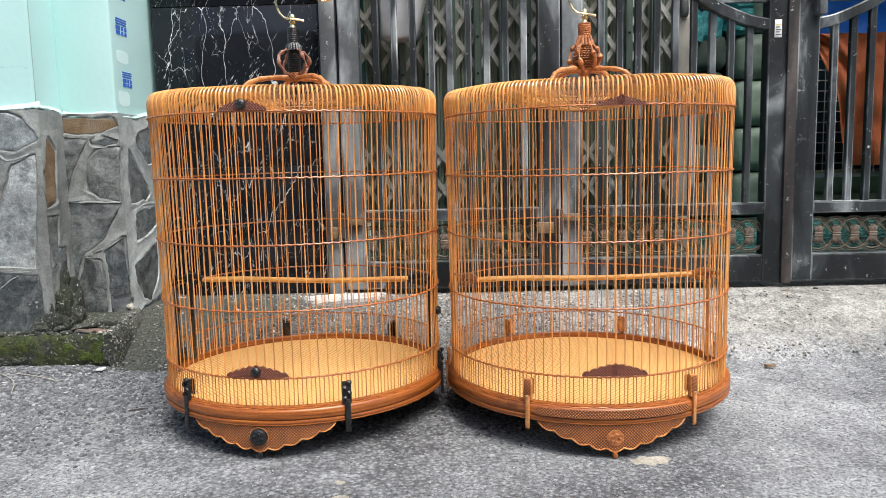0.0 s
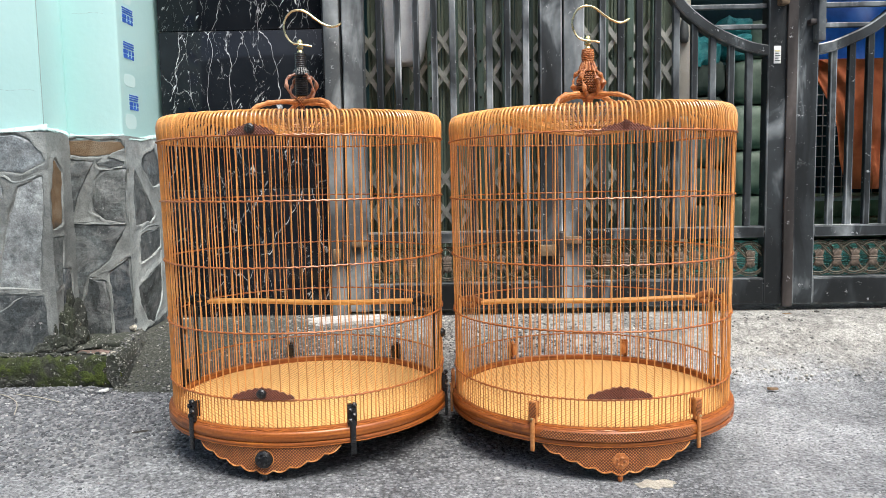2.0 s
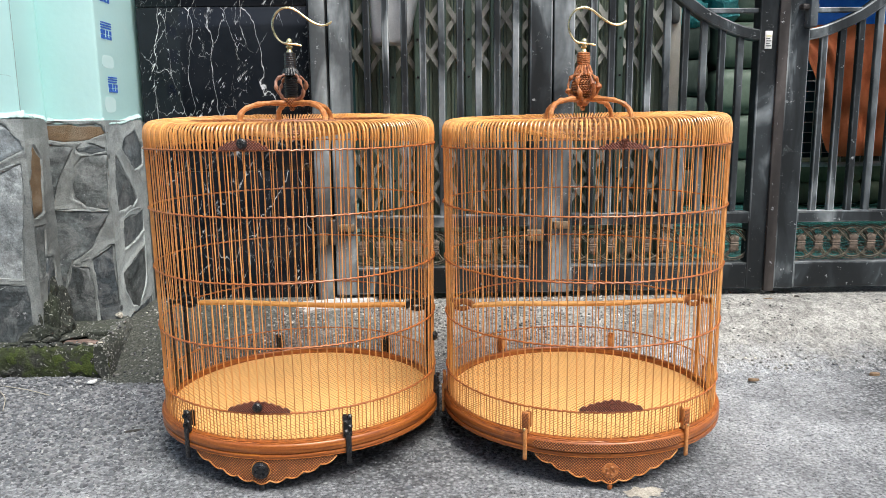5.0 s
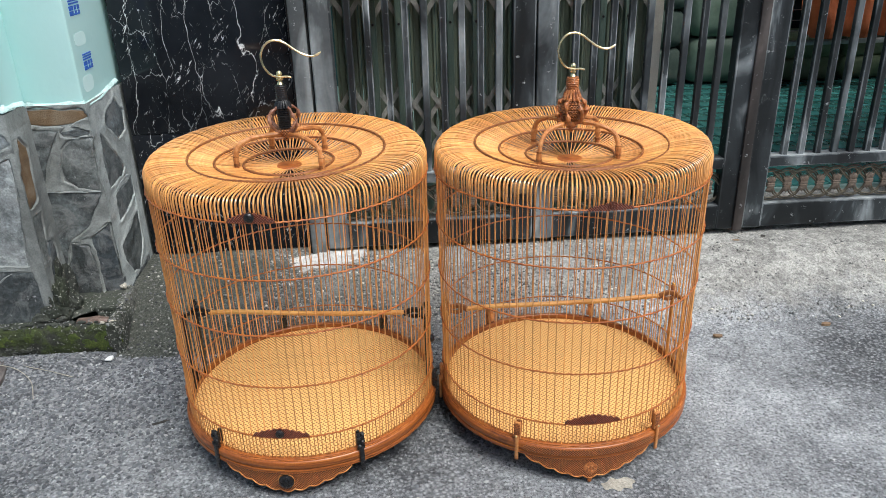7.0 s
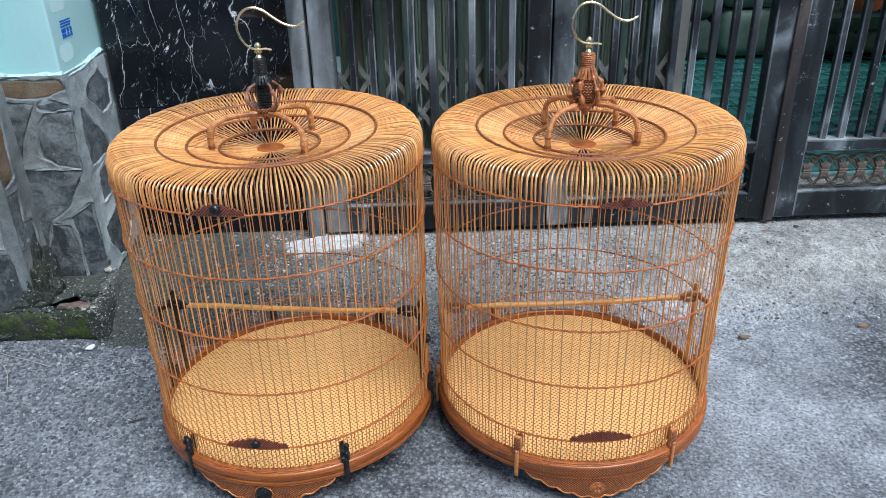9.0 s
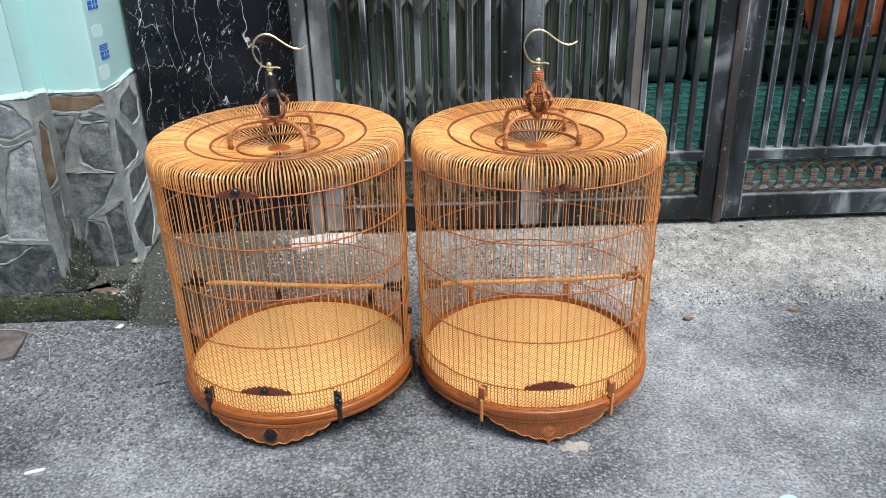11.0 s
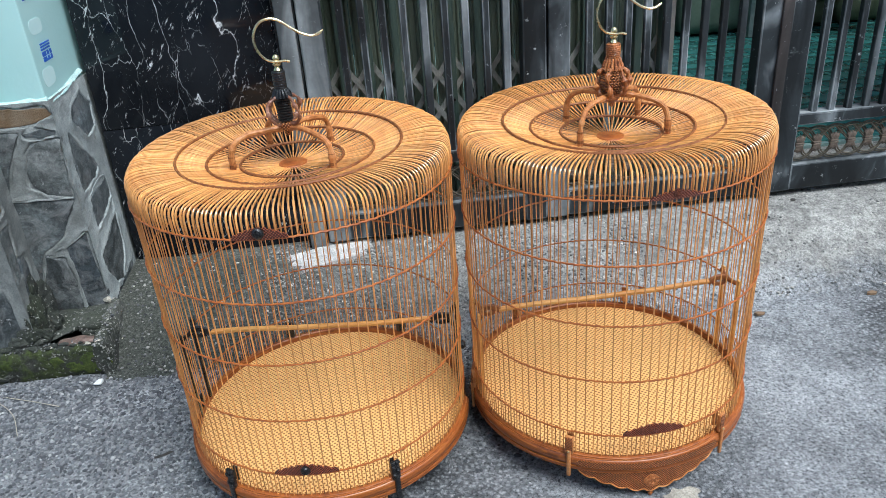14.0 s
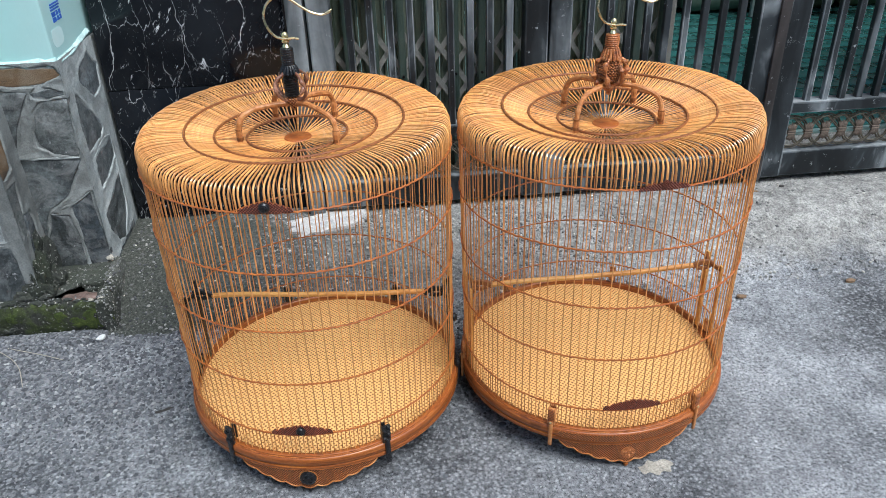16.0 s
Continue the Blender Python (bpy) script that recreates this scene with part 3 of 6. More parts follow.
def curved_plate(bm, a0, a1, lower, upper, r0, r1, steps=40):
    """A plate bent round the axis between two angles, its edges given as heights by the share 0..1."""
    cols = []
    for i in range(steps + 1):
        s = i / steps
        a = a0 + (a1 - a0) * s
        cols.append([bm.verts.new(polar(a, r, z)) for r, z in ((r0, lower(s)), (r1, lower(s)), (r1, upper(s)), (r0, upper(s)))])
    for a, b in zip(cols, cols[1:]):
        for j in range(4):
            bm.faces.new((a[j], a[(j + 1) % 4], b[(j + 1) % 4], b[j]))
    bm.faces.new(cols[0])
    bm.faces.new(cols[-1][::-1])
    return bm


# ---- ground ----
def ramp_height(x, y):
    s = min(1, max(0, (y - 1.66) / 0.28))
    return 0.1 * s * s * (3 - 2 * s)


def bank(x, y):
    """The ground lies a little higher along the plinth, and in a low hump where one cage stands."""
    s, w = min(1, max(0, (y - 1.6) / 0.1)), min(1, max(0, (-0.72 - x) / 0.1))
    return 0.012 * s * s * (3 - 2 * s) * w + 0.007 * math.exp(-((x + 0.26) / 0.3) ** 2 - ((y - 1.34) / 0.34) ** 2)


def build_ground():
    bm = bmesh.new()
    xs = [-400, -60, -12, -4, *[-2 + 0.05 * i for i in range(81)], 4, 12, 60, 400]
    ys = [-400, -60, -12, -3, *[0.2 + 0.05 * i for i in range(34)], 1.95, 2.6, 6, 12, 60, 400]
    grid = [[bm.verts.new((x, y, 0.004 * noise.noise((x * 2.1, y * 2.1, 0)) - 0.001 + bank(x, y) if abs(x) < 2 and 0 < y < 1.9 else -0.004)) for x in xs] for y in ys]
    for r0, r1 in zip(grid, grid[1:]):
        for i in range(len(xs) - 1):
            bm.faces.new((r0[i], r0[i + 1], r1[i + 1], r1[i]))
    ob = part("ground", bm, ASPHALT)
    tagged(ob, "weathered grey asphalt lane with worn gravelly surface", "ground", kind="structure")


def build_ramp():
    bm = bmesh.new()
    nx, ny = 150, 26
    rows = []
    for j in range(ny + 1):
        row = []
        for i in range(nx + 1):
            x = -0.76 + 3.4 * i / nx
            y0 = 1.66 + 0.02 * noise.noise((x * 3, 0, 4)) + 0.008 * noise.noise((x * 17, 0, 8)) + (0.03 if x > 0.4 else -0.02)
            y = y0 + (2.34 - y0) * (j / ny) ** 1.2
            z = ramp_height(x, y) + 0.003 * noise.noise((x * 9, y * 9, 2)) * min(1, j / 5) + 0.0025 - 0.009 * max(0, 1 - j / 5) ** 2
            row.append(bm.verts.new((x, y, z)))
        rows.append(row)
    for a, b in zip(rows, rows[1:]):
        for i in range(nx):
            bm.faces.new((a[i], a[i + 1], b[i + 1], b[i]))
    ob = part("pavement", bm, CONCRETE)
    tagged(ob, "worn pale concrete apron rising to the gate", "pavement", kind="structure")
    bm = bmesh.new()
    ring = []
    for i in range(48):
        u = 2 * math.pi * i / 48
        r = 1 + 0.35 * noise.noise((math.cos(u) * 1.6, math.sin(u) * 1.6, 3.3)) + 0.25 * noise.noise((math.cos(u) * 5, math.sin(u) * 5, 1.3))
        a, b = 0.11 * r * math.cos(u), 0.05 * r * math.sin(u)
        ring.append((-0.262 + a - 0.35 * b, 1.976 + b + 0.38 * a))
    top = [bm.verts.new((x, y, ramp_height(x, y) + 0.010)) for x, y in ring]
    low = [bm.verts.new((x + 0.004 * (x + 0.262) / 0.1, y, ramp_height(x, y) - 0.004)) for x, y in ring]
    bm.faces.new(top)
    for i in range(48):
        bm.faces.new((low[i], low[(i + 1) % 48], top[(i + 1) % 48], top[i]))
    tagged(part("cement_patch", bm, PATCH), "pale dried cement patch on the concrete apron", "patch")


build_ground()
build_ramp()


# ---- left wall: stone base, paint above, plinth ----
PILASTER_STONES = [
    [(-0.912, 0.572), (-0.776, 0.568), (-0.766, 0.552), (-0.812, 0.537), (-0.857, 0.535), (-0.915, 0.545)],
    [(-0.914, 0.524), (-0.842, 0.519), (-0.862, 0.486), (-0.885, 0.438), (-0.905, 0.38), (-0.916, 0.381)],
    [(-0.836, 0.473), (-0.82, 0.491), (-0.795, 0.499), (-0.766, 0.501), (-0.772, 0.446), (-0.775, 0.378), (-0.821, 0.383), (-0.844, 0.404), (-0.846, 0.433)],
    [(-0.832, 0.519), (-0.792, 0.526), (-0.77, 0.514), (-0.797, 0.508), (-0.83, 0.51)],
    [(-0.913, 0.371), (-0.774, 0.366), (-0.785, 0.343), (-0.823, 0.284), (-0.864, 0.253), (-0.875, 0.24), (-0.899, 0.152), (-0.917, 0.15)],
    [(-0.868, 0.241), (-0.829, 0.231), (-0.82, 0.146), (-0.826, 0.1), (-0.879, 0.095), (-0.893, 0.135)],
    [(-0.815, 0.252), (-0.77, 0.286), (-0.764, 0.133), (-0.77, 0.1), (-0.808, 0.1), (-0.812, 0.15)],
]
RETURN_STONES = [
    [(1.95, 0.535), (2.019, 0.556), (2.062, 0.515), (2.055, 0.469), (2.001, 0.459), (1.931, 0.515)],
    [(1.887, 0.503), (1.931, 0.458), (2.003, 0.385), (1.97, 0.37), (1.886, 0.366), (1.875, 0.432)],
    [(1.905, 0.34), (2.029, 0.35), (2.026, 0.3), (1.944, 0.28), (1.899, 0.272)],
    [(1.879, 0.21), (2.03, 0.262), (2.02, 0.16), (1.965, 0.112), (1.925, 0.125), (1.883, 0.175)],
    [(1.875, 0.095), (2.05, 0.118), (2.055, 0.05), (1.923, 0.05)],
]
LEFT_STONES = [
    [(-1.12, 0.575), (-0.968, 0.58), (-0.935, 0.566), (-0.912, 0.54), (-0.905, 0.522), (-0.953, 0.497), (-1.004, 0.503), (-1.12, 0.494)],
    [(-0.962, 0.461), (-0.912, 0.484), (-0.912, 0.437), (-0.918, 0.367), (-0.928, 0.294), (-0.93, 0.235), (-1.018, 0.242), (-1.008, 0.312), (-0.987, 0.399)],
    [(-1.12, 0.481), (-1.009, 0.484), (-1.004, 0.442), (-1.041, 0.416), (-1.12, 0.41)],
    [(-1.16, 0.388), (-1.033, 0.394), (-1.026, 0.357), (-1.031, 0.299), (-1.029, 0.255), (-1.075, 0.237), (-1.16, 0.237)],
    [(-1.17, 0.222), (-0.928, 0.214), (-0.922, 0.11), (-0.955, 0.075), (-1.17, 0.072)],
]
STRIP_STONES = [
    [(1.77, 0.523), (1.797, 0.497), (1.784, 0.38), (1.748, 0.369), (1.75, 0.448)],
    [(1.745, 0.346), (1.785, 0.345), (1.77, 0.24), (1.745, 0.231)],
    [(1.78, 0.27), (1.806, 0.268), (1.815, 0.152), (1.775, 0.163)],
]
FAR_STONES = [
    [(-1.3, 0.57), (-1.15, 0.575), (-1.15, 0.43), (-1.3, 0.41)],
    [(-1.3, 0.39), (-1.18, 0.4), (-1.185, 0.24), (-1.3, 0.22)],
    [(-1.4, 0.2), (-1.19, 0.215), (-1.19, 0.075), (-1.4, 0.075)],
    [(-1.44, 0.56), (-1.32, 0.57), (-1.32, 0.3), (-1.44, 0.24)],
]


DARK_STONES = {(2, 4), (0, 5), (0, 6), (3, 2), (1, 4)}
PALE_STONES = {(2, 0), (2, 1), (2, 2)}


def build_stone_wall():
    wall = root("wall_west", pose(-0.893, 1.735, 0), "stone-clad wall base under mint green painted plaster", "wall", kind="structure")
    at = Vector((-0.893, 1.735, 0))

    def slab_box(name, x0, x1, y0, y1, z0, z1, mat, bevel=0.006):
        bm = boxed(x0 - at.x, x1 - at.x, y0 - at.y, y1 - at.y, z0, z1, bevel=bevel)
        return part(name, bm, mat, wall)

    slab_box("mortar_bed", -2.6, -0.896, 1.741, 2.5, -0.02, 0.585, MORTAR)
    slab_box("mortar_bed", -0.9, -0.764, 1.846, 2.5, -0.02, 0.578, MORTAR)
    slab_box("painted_wall", -2.6, -0.903, 1.75, 2.5, 0.583, 2.8, PAINT, 0.008)
    slab_box("painted_wall", -0.905, -0.768, 1.853, 2.5, 0.576, 2.8, PAINT, 0.008)
    # lime-washed ledge between stone and paint
    for pts in ([(-1.6, 1.742, 0.588), (-1.2, 1.741, 0.585), (-1.0, 1.742, 0.589), (-0.93, 1.741, 0.592), (-0.905, 1.742, 0.594), (-0.893, 1.745, 0.594)],
                [(-0.896, 1.75, 0.594), (-0.896, 1.8, 0.592), (-0.895, 1.846, 0.586)],
                [(-0.895, 1.848, 0.584), (-0.85, 1.846, 0.578), (-0.8, 1.846, 0.578), (-0.766, 1.847, 0.578)],
                [(-0.764, 1.85, 0.578), (-0.763, 1.93, 0.577), (-0.763, 2.0, 0.585), (-0.763, 2.075, 0.592)]):
        p = [Vector(q) - at for q in smooth_path(pts, 10)]
        bm, cols = bmesh.new(), []
        for i, q in enumerate(p):
            t = p[min(i + 1, len(p) - 1)] - p[max(i - 1, 0)]
            out = Vector((t.y, -t.x, 0)).normalized()
            drop = 0.005 + 0.004 * noise.noise(q * 35) + 0.004 * noise.noise(q * 110)
            rise = 0.008 + 0.005 * noise.noise(q * 28 + Vector((5, 0, 0))) + 0.003 * noise.noise(q * 90)
            fat = 0.0006 + 0.0018 * noise.noise(q * 60)
            cols.append([bm.verts.new(q + out * d + Vector((0, 0, z))) for d, z in ((-0.012, -drop), (0.0005, -drop), (0.0015 + 0.5 * fat, -0.6 * drop), (0.0006 + 0.5 * fat, 0.0), (-0.0045 + 0.3 * fat, 0.6 * rise), (-0.0088, rise), (-0.012, rise))])
        for a, b in zip(cols, cols[1:]):
            for j in range(6):
                bm.faces.new((a[j], a[j + 1], b[j + 1], b[j]))
        part("limewash_ledge", bm, LIME, wall)

    def stone(poly, place, out, depth, mat, seed):
        """One irregular stone: its outline roughened, its face domed and uneven."""
        rnd = random.Random(seed)
        ring = []
        for (u, z), (u2, z2) in zip(poly, poly[1:] + poly[:1]):
            n = max(2, int(math.hypot(u2 - u, z2 - z) / 0.022))
            for i in range(n):
                s = i / n
                ring.append((u + (u2 - u) * s + rnd.uniform(-0.0025, 0.0025), z + (z2 - z) * s + rnd.uniform(-0.0025, 0.0025)))
        cu, cz = sum(p[0] for p in ring) / len(ring), sum(p[1] for p in ring) / len(ring)
        ring = [(cu + (u - cu) * 1.07, cz + (z - cz) * 1.05) for u, z in ring]
        bm = bmesh.new()
        levels = []
        for k, (shrink, d) in enumerate(((1.0, -0.012), (0.985, depth * 0.55), (0.93, depth), (0.8, depth * 1.1), (0.62, depth * 1.15), (0.45, depth * 1.2), (0.28, depth * 1.1), (0.12, depth))):
            lv = []
            for u, z in ring:
                pu, pz = cu + (u - cu) * shrink, cz + (z - cz) * shrink
                lift = d + (0.0035 * noise.noise((pu * 28, pz * 28, seed)) + 0.003 * (round(3 * noise.noise((pu * 14 + seed, pz * 30, 7)), 0)) * 0.5 if k > 1 else 0)
                lv.append(bm.verts.new(place(pu, pz) + out * (max(0.0012, lift) if k > 1 else lift) - at))
            levels.append(lv)
        m = len(ring)
        for a, b in zip(levels, levels[1:]):
            for i in range(m):
                bm.faces.new((a[i], a[(i + 1) % m], b[(i + 1) % m], b[i]))
        mid = bm.verts.new(place(cu, cz) + out * max(depth, 0.0015) - at)
        for i in range(m):
            bm.faces.new((levels[-1][i], levels[-1][(i + 1) % m], mid))
        part("stone", bm, mat, wall)

    def relief(stones, place, out, u0, u1, z1, seed, mat=MORTAR, lap=-0.001):
        """The mortar: a lumpy skin, raised round the stones and sunk under them."""
        def outside(u, z):
            best = 1.0
            for poly in stones:
                inside, near = False, 1.0
                for (ua, za), (ub, zb) in zip(poly, poly[1:] + poly[:1]):
                    if (za > z) != (zb > z) and u < (ub - ua) * (z - za) / (zb - za) + ua:
                        inside = not inside
                    t = max(0, min(1, ((u - ua) * (ub - ua) + (z - za) * (zb - za)) / ((ub - ua) ** 2 + (zb - za) ** 2 + 1e-9)))
                    near = min(near, math.hypot(u - ua - t * (ub - ua), z - za - t * (zb - za)))
                best = min(best, -near if inside else near)
            return best

        bm = bmesh.new()
        nu, nz = max(6, int((u1 - u0) / 0.004)), int(z1 / 0.004)
        rows = []
        for j in range(nz + 1):
            row = []
            for i in range(nu + 1):
                u, z = u0 + (u1 - u0) * i / nu, z1 * j / nz
                d = outside(u, z) + lap + 0.006 * noise.noise((u * 30, z * 30, seed)) + 0.0015 * noise.noise((u * 90, z * 90, seed + 3))
                s = max(0, min(1, (d + 0.007) / 0.013))
                h = -0.013 + 0.017 * s * s * (3 - 2 * s) - 0.2 * max(0, min(0.012, d - 0.006)) + (0.0014 * noise.noise((u * 34, z * 34, seed + 9)) + 0.0008 * noise.noise((u * 160, z * 160, seed + 4))) * s
                row.append(bm.verts.new(place(u, z) + out * h - at))
            rows.append(row)
        for a, b in zip(rows, rows[1:]):
            for i in range(nu):
                bm.faces.new((a[i], a[i + 1], b[i + 1], b[i]))
        part("mortar_face", bm, mat, wall)

    faces = (
        (PILASTER_STONES, lambda u, z: Vector((u, 1.846, z)), Vector((0, -1, 0))),
        (RETURN_STONES, lambda u, z: Vector((-0.764, u, z)), Vector((1, 0, 0))),
        (LEFT_STONES, lambda u, z: Vector((u, 1.741, z)), Vector((0, -1, 0))),
        (STRIP_STONES, lambda u, z: Vector((-0.896, u, z)), Vector((1, 0, 0))),
        (FAR_STONES, lambda u, z: Vector((u, 1.741, z)), Vector((0, -1, 0))),
    )
    seed = 0
    for fi, (stones, place, out) in enumerate(faces):
        for si, poly in enumerate(stones):
            seed += 1
            rusty = (fi == 0 and si == 0) or (fi == 3 and si == 0)
            stone(poly, place, out, 0.0005 + 0.003 * random.Random(seed).random(), RUST_STONE if rusty else SLATE_DARK if (fi, si) in DARK_STONES else SLATE_PALE if (fi, si) in PALE_STONES else SLATE, seed)
    relief(PILASTER_STONES, faces[0][1], faces[0][2], -0.9, -0.7615, 0.582, 1)
    # the return takes the paler mortar to look brighter lit from the right
    relief(RETURN_STONES, faces[1][1], faces[1][2], 1.8435, 2.075, 0.582, 2, PALE_MORTAR, 0.003)
    relief(LEFT_STONES + FAR_STONES, faces[2][1], faces[2][2], -1.45, -0.8935, 0.587, 3)
    relief(STRIP_STONES, faces[3][1], faces[3][2], 1.7385, 1.846, 0.587, 4)

    def ridge(pts, place, out, mat):
        """A sharp fin of mortar left by the trowel beside a stone."""
        p = smooth_path([place(u, z) for u, z in pts], 8)
        bm, cols = bmesh.new(), []
        for i, q in enumerate(p):
            q = Vector(q) + 0.0022 * noise.noise_vector(Vector(q) * 45)
            t = (Vector(p[min(i + 1, len(p) - 1)]) - Vector(p[max(i - 1, 0)])).normalized()
            side = t.cross(out)
            w = (0.0034 + 0.0022 * noise.noise(q * 70)) * min(1, 0.15 + i / 4, 0.15 + (len(p) - 1 - i) / 4)
            cols.append([bm.verts.new(q + side * a * w + out * b - at) for a, b in ((-1.6, -0.004), (-0.5, 0.0038), (0.4, 0.0042), (1.7, -0.004))])
        for a, b in zip(cols, cols[1:]):
            for j in range(3):
                bm.faces.new((a[j], a[j + 1], b[j + 1], b[j]))
        part("mortar_ridge", bm, mat, wall)

    # the pale fins carry the whitish ridge highlights in their colour
    for f, mat, pts in ((0, PALE_MORTAR, [(-0.9, 0.376), (-0.833, 0.3735), (-0.772, 0.372)]), (0, MORTAR, [(-0.864, 0.241), (-0.824, 0.235), (-0.816, 0.19), (-0.819, 0.131)]),
                        (0, MORTAR, [(-0.867, 0.24), (-0.885, 0.185)]), (0, MORTAR, [(-0.852, 0.247), (-0.804, 0.268), (-0.77, 0.29)]),
                        (2, PALE_MORTAR, [(-1.12, 0.488), (-1.007, 0.492), (-0.965, 0.475), (-0.905, 0.498)]), (2, MORTAR, [(-0.966, 0.468), (-0.995, 0.399), (-1.013, 0.312), (-1.02, 0.25)]),
                        (2, MORTAR, [(-1.14, 0.23), (-1.008, 0.228), (-0.933, 0.222)]), (2, MORTAR, [(-1.09, 0.166), (-1.035, 0.176), (-0.971, 0.216)]),
                        (1, PALE_MORTAR, [(1.906, 0.347), (1.96, 0.36), (2.032, 0.356)]), (1, PALE_MORTAR, [(2.028, 0.291), (2.024, 0.174), (1.969, 0.118)])):
        ridge(pts, faces[f][1], faces[f][2], mat)
    # hairline crack where the painted faces meet
    p = [Vector((-0.9025 + 0.0012 * noise.noise((0, 0, z * 60)), 1.7505, z)) - at for z in [0.6 + 0.02 * i for i in range(40)]]
    part("crack", tube(bmesh.new(), p, 0.0008, 4), CRACK, wall)
    for x0, x1, y, z in ((-1.12, -0.915, 1.7502, 0.682), (-0.955, -0.91, 1.7502, 0.9), (-0.872, -0.8, 1.8532, 0.868)):
        n = int((x1 - x0) / 0.006)
        p = [Vector((x0 + (x1 - x0) * i / n, y, z + 0.006 * noise.noise((i * 0.13, z * 9, 0)) + 0.002 * noise.noise((i * 0.6, z * 9, 3)))) - at for i in range(n + 1)]
        part("crack", tube(bmesh.new(), p, 0.00045, 4), CRACK, wall)
    return wall


build_stone_wall()


def rough(q, size=1.0):
    """Broken concrete: noise at three scales."""
    return size * (0.006 * noise.noise(q * 14) + 0.004 * noise.noise(q * 45) + 0.0022 * noise.noise(q * 120))


def lump(name, at, size, mat, parent, seed, label="", facets=3):
    """A rough lump of stone or cement."""
    bm = bmesh.new()
    bmesh.ops.create_icosphere(bm, subdivisions=facets, radius=1.0)
    off = Vector((seed * 3.7, 0, 0))
    for v in bm.verts:
        d = 1 + 0.3 * noise.noise(v.co * 1.6 + off) + 0.16 * noise.noise(v.co * 4.5 + off) + 0.07 * noise.noise(v.co * 11 + off)
        v.co = Vector((v.co.x * size[0], v.co.y * size[1], v.co.z * size[2])) * d
    ob = part(name, bm, mat, parent, label, smooth=facets > 2)
    ob.location = at
    return ob


def build_plinth():
    bm = bmesh.new()
    nx = 330
    prof = [(1.722, -0.02), (1.714, 0.0), (1.711, 0.012), (1.709, 0.022), (1.709, 0.032), (1.708, 0.042), (1.708, 0.052), (1.708, 0.06), (1.709, 0.068), (1.711, 0.075), (1.715, 0.08), (1.721, 0.0825)]
    prof += [(1.727 + 0.006 * i, 0.0835 + 0.0011 * i) for i in range(22)]
    rows = []
    for y, z in prof:
        row = []
        for i in range(nx + 1):
            x = -2.0 + 1.252 * i / nx
            q = Vector((x, y, z))
            sink = 0.0
            if y > 1.725 and -0.892 < x < -0.776:
                sink = 0.045 * min(1, (x + 0.892) / 0.05) * min(1, (y - 1.725) / 0.014)
            end = max(0, (i - nx + 6) / 6)
            row.append(bm.verts.new((x - 0.01 * (1 - (1 - end) ** 0.5) + rough(q, 0.4), y + rough(q + Vector((0, 3, 0)), 0.8 if z < 0.08 else 0.3), z - sink - 0.02 * end ** 3 + (rough(q + Vector((0, 0, 5)), 0.7) if z > 0.06 else 0))))
        rows.append(row)
    rows.append([bm.verts.new((v.co.x, v.co.y, -0.03)) for v in rows[-1]])
    for a, b in zip(rows, rows[1:]):
        for i in range(nx):
            bm.faces.new((a[i], a[i + 1], b[i + 1], b[i]))
    bm.faces.new([r[-1] for r in rows])
    bm.normal_update()
    for f in bm.faces:
        c = f.calc_center_median()
        f.material_index = int(c.y > 1.719 + 0.01 * noise.noise(c * 60))
    plinth = tagged(part("plinth", bm, MOSSY), "low mossy broken concrete plinth along the stone wall", "plinth", kind="structure")
    plinth.data.materials.append(DAMP)

    # the crust of cement that has broken away from the block below it
    def edge(x):
        if x < -0.885:
            return 1.728
        if x < -0.812:
            return 1.731 + 0.057 * (x + 0.885) / 0.073
        return 1.79
    bm = bmesh.new()
    cols = []
    for i in range(70):
        x = -0.905 + 0.148 * i / 69
        y0 = edge(x) + 0.004 * noise.noise((x * 70, 0, 3)) + 0.002 * noise.noise((x * 200, 0, 3))
        thick = 0.006 + 0.008 * min(1, max(0, (x + 0.885) / 0.06))
        col = []
        ys = [y0 + (1.856 - y0) * k / 14 for k in range(15)]
        for y in ys:
            q = Vector((x, y, 0.3))
            col.append(bm.verts.new((x, y, 0.0855 + (y - 1.722) * 0.17 + rough(q, 0.8) - (0.004 if y == y0 else 0))))
        for y in reversed(ys):
            q = Vector((x, y, 0.9))
            col.append(bm.verts.new((x, y + (0.003 if y == y0 else 0), 0.0855 + (y - 1.722) * 0.17 - thick + rough(q, 0.6))))
        cols.append(col)
    m = len(cols[0])
    for a, b in zip(cols, cols[1:]):
        for k in range(m):
            bm.faces.new((a[k], a[(k + 1) % m], b[(k + 1) % m], b[k]))
    bm.faces.new(cols[0])
    bm.faces.new(cols[-1][::-1])
    part("cement_crust", bm, DAMP, plinth, "lifted crust of grey cement over a dark gap")
    # layered stone end beside the gap, brick end, cheek of pebbly concrete
    for k, (z0, z1, x0) in enumerate(((0.066, 0.0775, -0.813), (0.077, 0.088, -0.809), (0.0875, 0.1, -0.814))):
        bm = boxed(x0, -0.768, 1.758 + 0.003 * k, 1.805, z0, z1, bevel=0.0025)
        bmesh.ops.subdivide_edges(bm, edges=[e for e in bm.edges if e.calc_length() > 0.012], cuts=4, use_grid_fill=True)
        for v in bm.verts:
            v.co += 0.0025 * noise.noise_vector(v.co * 70)
        part("stone_layer", bm, DAMP, plinth)
    brick = boxed(-0.038, 0.038, -0.014, 0.014, -0.018, 0.009, bevel=0.006)
    bmesh.ops.subdivide_edges(brick, edges=[e for e in brick.edges if e.calc_length() > 0.015], cuts=4, use_grid_fill=True)
